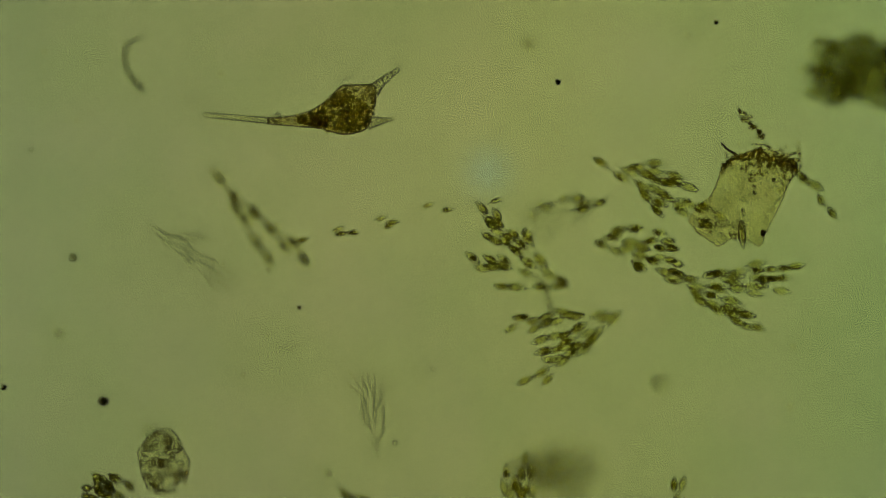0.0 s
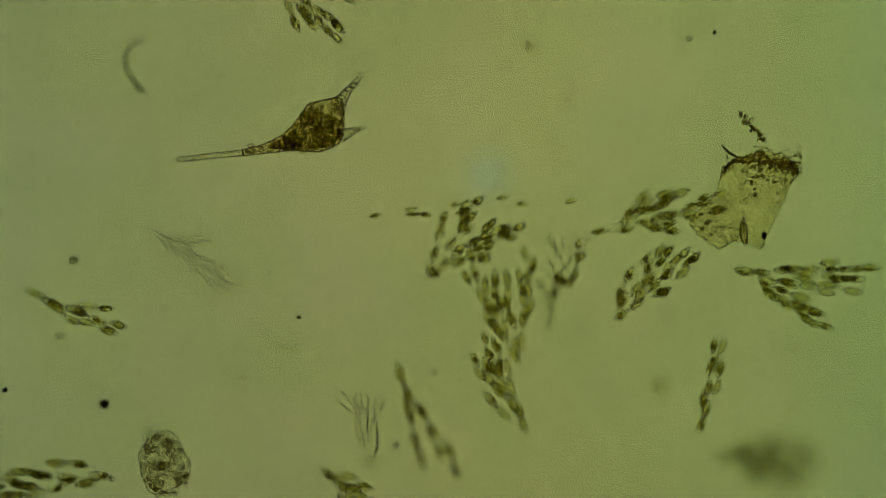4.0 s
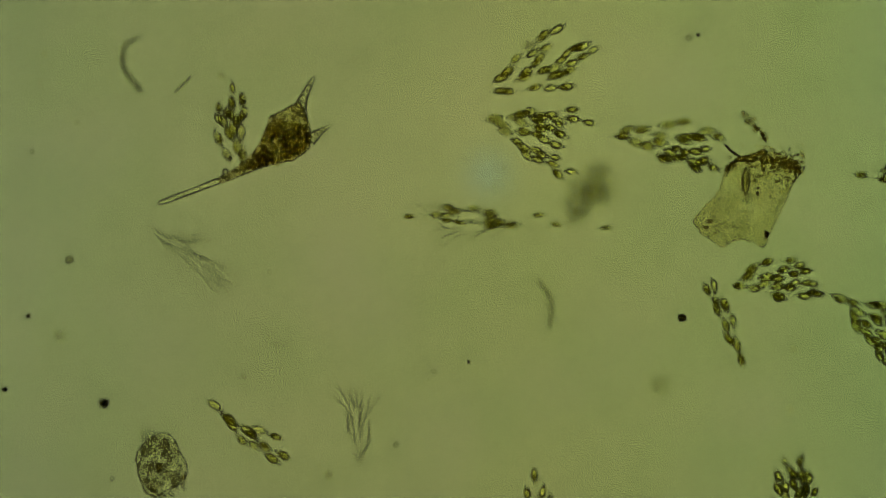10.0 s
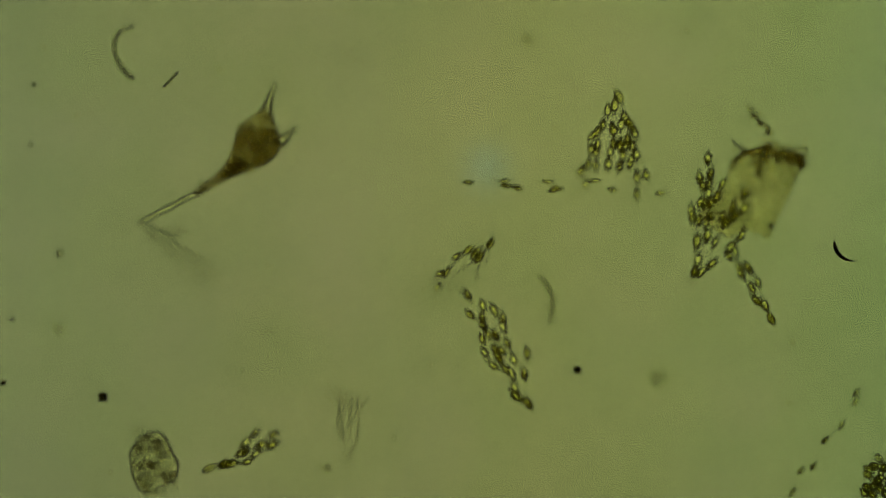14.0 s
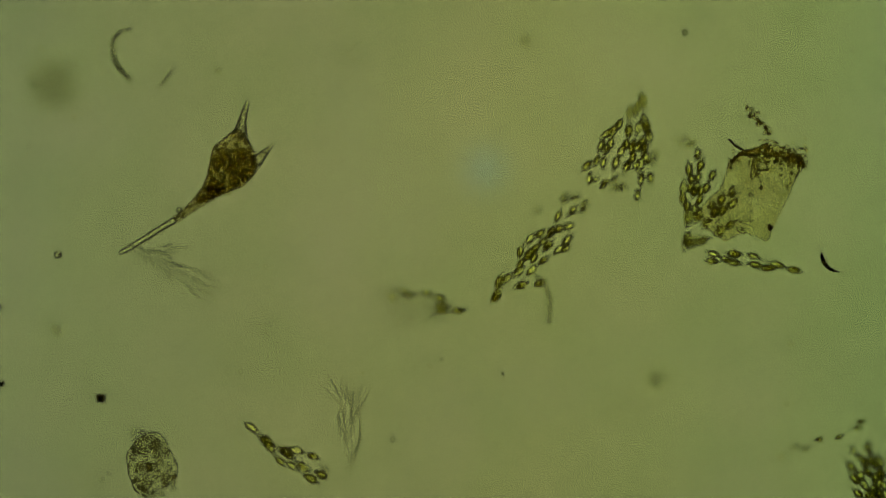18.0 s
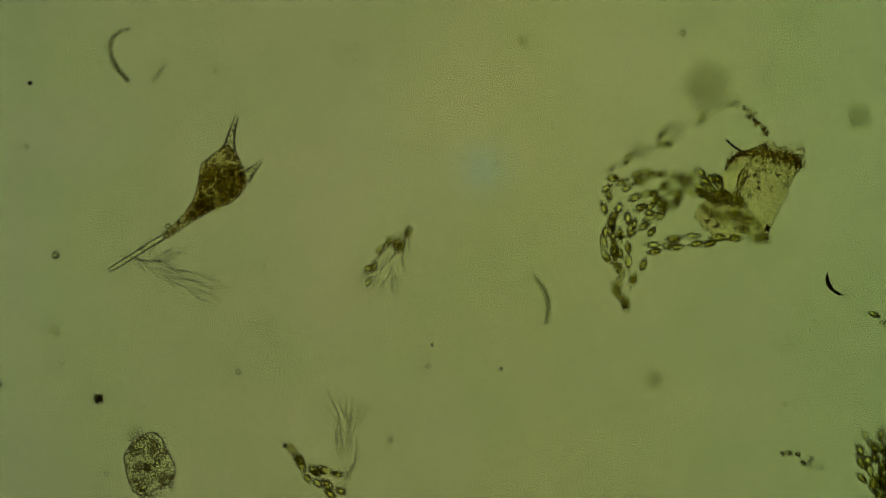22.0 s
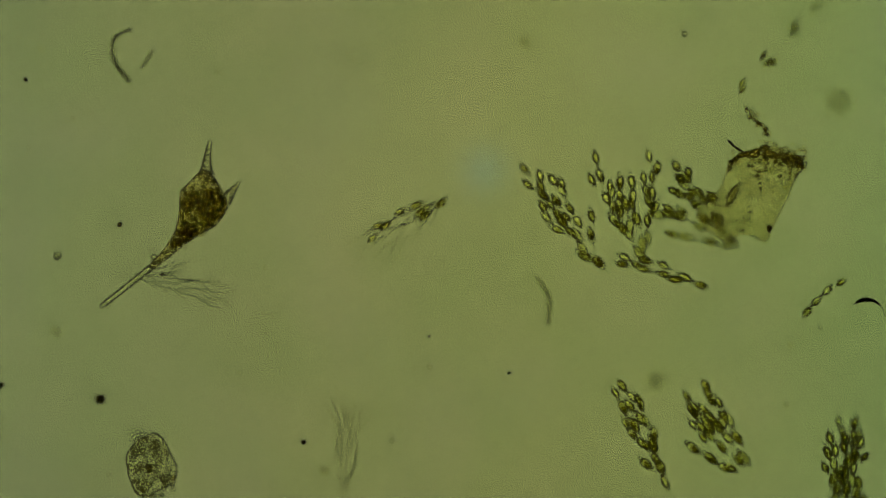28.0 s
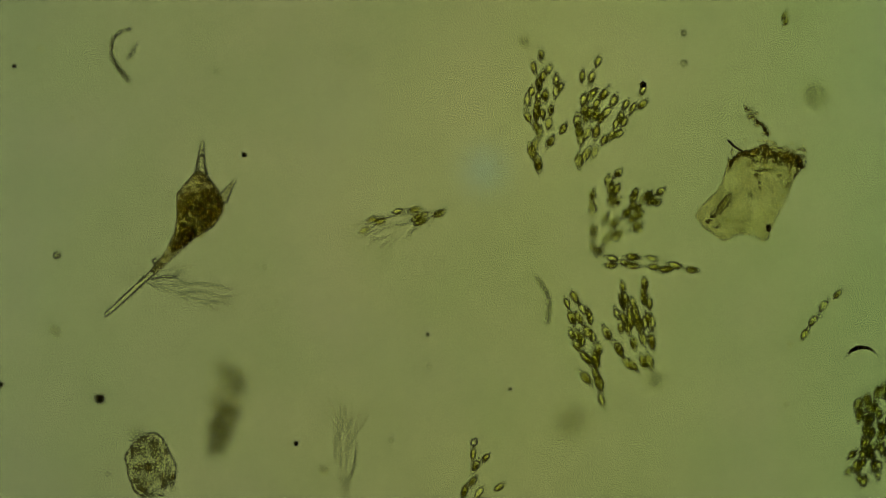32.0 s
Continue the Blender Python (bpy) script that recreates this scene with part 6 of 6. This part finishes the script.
        (0, 0.8233, 0.1662, 0.15, 0, 0), (17.5, 0.8147, 0.1597, 0.171, 0, 0), (20, 0.519, 0.1628, 0.15, 0, 0), (23, 0.5005, 0.1465, 0.15, 0, 0),
        (25, 0.485, 0.1762, 0.15, 0, 0), (28, 0.4771, 0.1703, 0.15, 0, 0), (30, 0.4726, 0.1755, 0.15, 0, 0), (32, 0.4493, 0.1762, 0.15, 0, 0),]),
    (42, 'faint', [
        (0, -0.7749, 0.1772, 0.27, 0, 0), (16.5, -0.7549, 0.1693, 0.3, 0, 0), (19, -0.164, 0.1726, 0.276, 0, 0), (20, -0.0788, 0.1738, 0.27, 0, 0),
        (21, 0.1201, 0.1737, 0.27, 0, 0), (22, 0.2937, 0.1734, 0.27, 0, 0), (24.5, 0.7612, 0.1749, 0.27, 0, 0), (32, 0.7606, 0.1736, 0.27, 0, 0),]),
    (30, 'faint', [
        (0, -0.7749, -0.2038, 0.27, 0, 0), (26.9, -0.7703, -0.2064, 0.27, 0, 0), (29.4, -0.0521, -0.2063, 0.27, 0, 0), (30, -0.0208, -0.1793, 0.27, 0, 0),
        (31, 0.1262, -0.1328, 0.27, 0, 0), (31.5, 0.1359, -0.1639, 0.27, 0, 0), (32, 0.1422, -0.1981, 0.27, 0, 0),])]
STILL_SPECKS = [
    (11, 'dark', -0.4545, -0.2063, 0.05),
    (8, 'faint', -0.2993, 0.228, 0.04),
    (7, 'faint', 0.456, -0.2145, 0.035),
    (10, 'faint', -0.1568, -0.3023, 0.04),
    (7, 'faint', -0.5333, 0.258, 0.035),
    (14, 'faint', -0.513, -0.117, 0.06),
    (6, 'faint', -0.4905, 0.1658, 0.035),
    (7, 'dark', -0.5865, -0.1883, 0.03),
    (7, 'faint', 0.4612, -0.1343, 0.035),
    (13, 'faint', 0.1095, 0.267, 0.08),
    (20, 'faint', 0.282, -0.183, 0.13),
    (4.1, 'bright', 0.063, 0.081, -0.012),
    (4.7, 'bright', 0.0765, 0.1065, -0.012),
    (6.1, 'bright', -0.2355, -0.0323, -0.012),
    (6.1, 'bright', -0.5505, 0.1275, -0.012),
    (6.1, 'bright', -0.2692, -0.171, -0.012),
    (6.8, 'bright', -0.0173, -0.1643, -0.012),
    (7.4, 'bright', -0.0675, -0.2617, -0.012),
    (6.8, 'bright', 0.321, 0.2782, -0.012),
    (5.4, 'bright', -0.444, -0.3068, -0.012),
    (3, 'faint', 0.192, 0.1748, 0.02),
    (4, 'faint', 0.147, 0.1507, 0.02),
    (4, 'faint', -0.1305, 0.1298, 0.02),
    (4, 'faint', 0.177, -0.168, 0.02),
    (3, 'faint', -0.2355, -0.1193, 0.02)]
LABELS = {"dark": ("dark opaque speck adrift in the water", DEBRIS), "ring": ("small round cell with a dark rim", SILICA), "bright": ("clear bright droplet in the water", BEAD),
          "faint": ("faint dust grain far out of focus", DUST)}


def speck(radius, kind, seed):
    g = random.Random(seed)
    label, mat = LABELS[kind]
    radius *= 0.85
    v, f = lumps([(0, 0, 0, radius, radius * g.uniform(0.75, 1), radius * (0.3 if kind == "faint" else 0.7), g.uniform(0, 6))], BALL3, 0.35 if kind == "dark" else 0.15)
    ob = part("speck", mesh_of("speck", v, f, mat), None)
    return tagged(ob, label, "speck", "specks in the water")


SPECK_THINGS = [(speck(size, kind, i), rows) for i, (size, kind, rows) in enumerate(SPECKS)]
for i, (size, kind, x, y, z) in enumerate(STILL_SPECKS):
    speck(size, kind, 50 + i).location = (x * (1 - z / 1.6155), y * (1 - z / 1.6155), z)
spot = tagged(new("round_cell"), "small round cell with a dark rim and notch", "cell")
part("skin", mesh_of("skin", *lumps([(0, 0, 0, 8, 7, 6, 0.3)], BALL3, 0.3), SILICA), None, spot)
part("filling", mesh_of("filling", *lumps([(2.5, 0, 1, 3.5, 3, 3, 0.3)], BALL2), RUST), None, spot)


# ---- what moves ----
EYE = 1.6155
STAGE = [(0, 0.015), (6.5, 0.015), (8.0, 0.021), (9.6, 0.021), (10.5, -0.050), (14.0, -0.047), (16.5, -0.034), (19.5, -0.018), (32, -0.018)]
SETTLED = -0.014
FIXED = ("A1", "B1", "A2", "A3", "G1", "G2", "G3", "G4", "C", "D", "S")


def lowered(row, drifting):
    """A thing rises and sinks with the stage when the focus is turned."""
    t, x, y, z, *rest = row
    drop = float(np.interp(t, *zip(*STAGE))) if drifting else SETTLED * (t > 19.2)
    grow = (EYE - z - drop) / (EYE - z)
    return (t, x * grow, y * grow, z + drop, *rest)


def placed(row, roll=0):
    t, x, y, z, turn, tilt, *spin = row
    roll += spin[0] if spin else 0
    return t, Matrix.Translation((x, y, z)) @ pose(0, 0, 0, 0, 0, turn) @ pose(0, 0, 0, 0, -tilt) @ pose(0, 0, 0, roll)


def motions():
    for thing, key, roll in MOVING:
        walk(thing, [placed(lowered(row, key not in FIXED), roll) for row in ROWS[key]])
    for thing, rows in [(horned, HORNED), (film, FILM_ROWS), (oval, OVAL_ROWS), (diatom, DIATOM_ROWS), (crescent, CRESCENT_ROWS),
                        (fibre_bent, FIBRE_BENT_ROWS), (fibre_short, FIBRE_SHORT_ROWS), (spot, SPOT_ROWS), (rod, ROD_ROWS)] + SPECK_THINGS:
        walk(thing, [placed(lowered(row, False)) for row in rows])


motions()
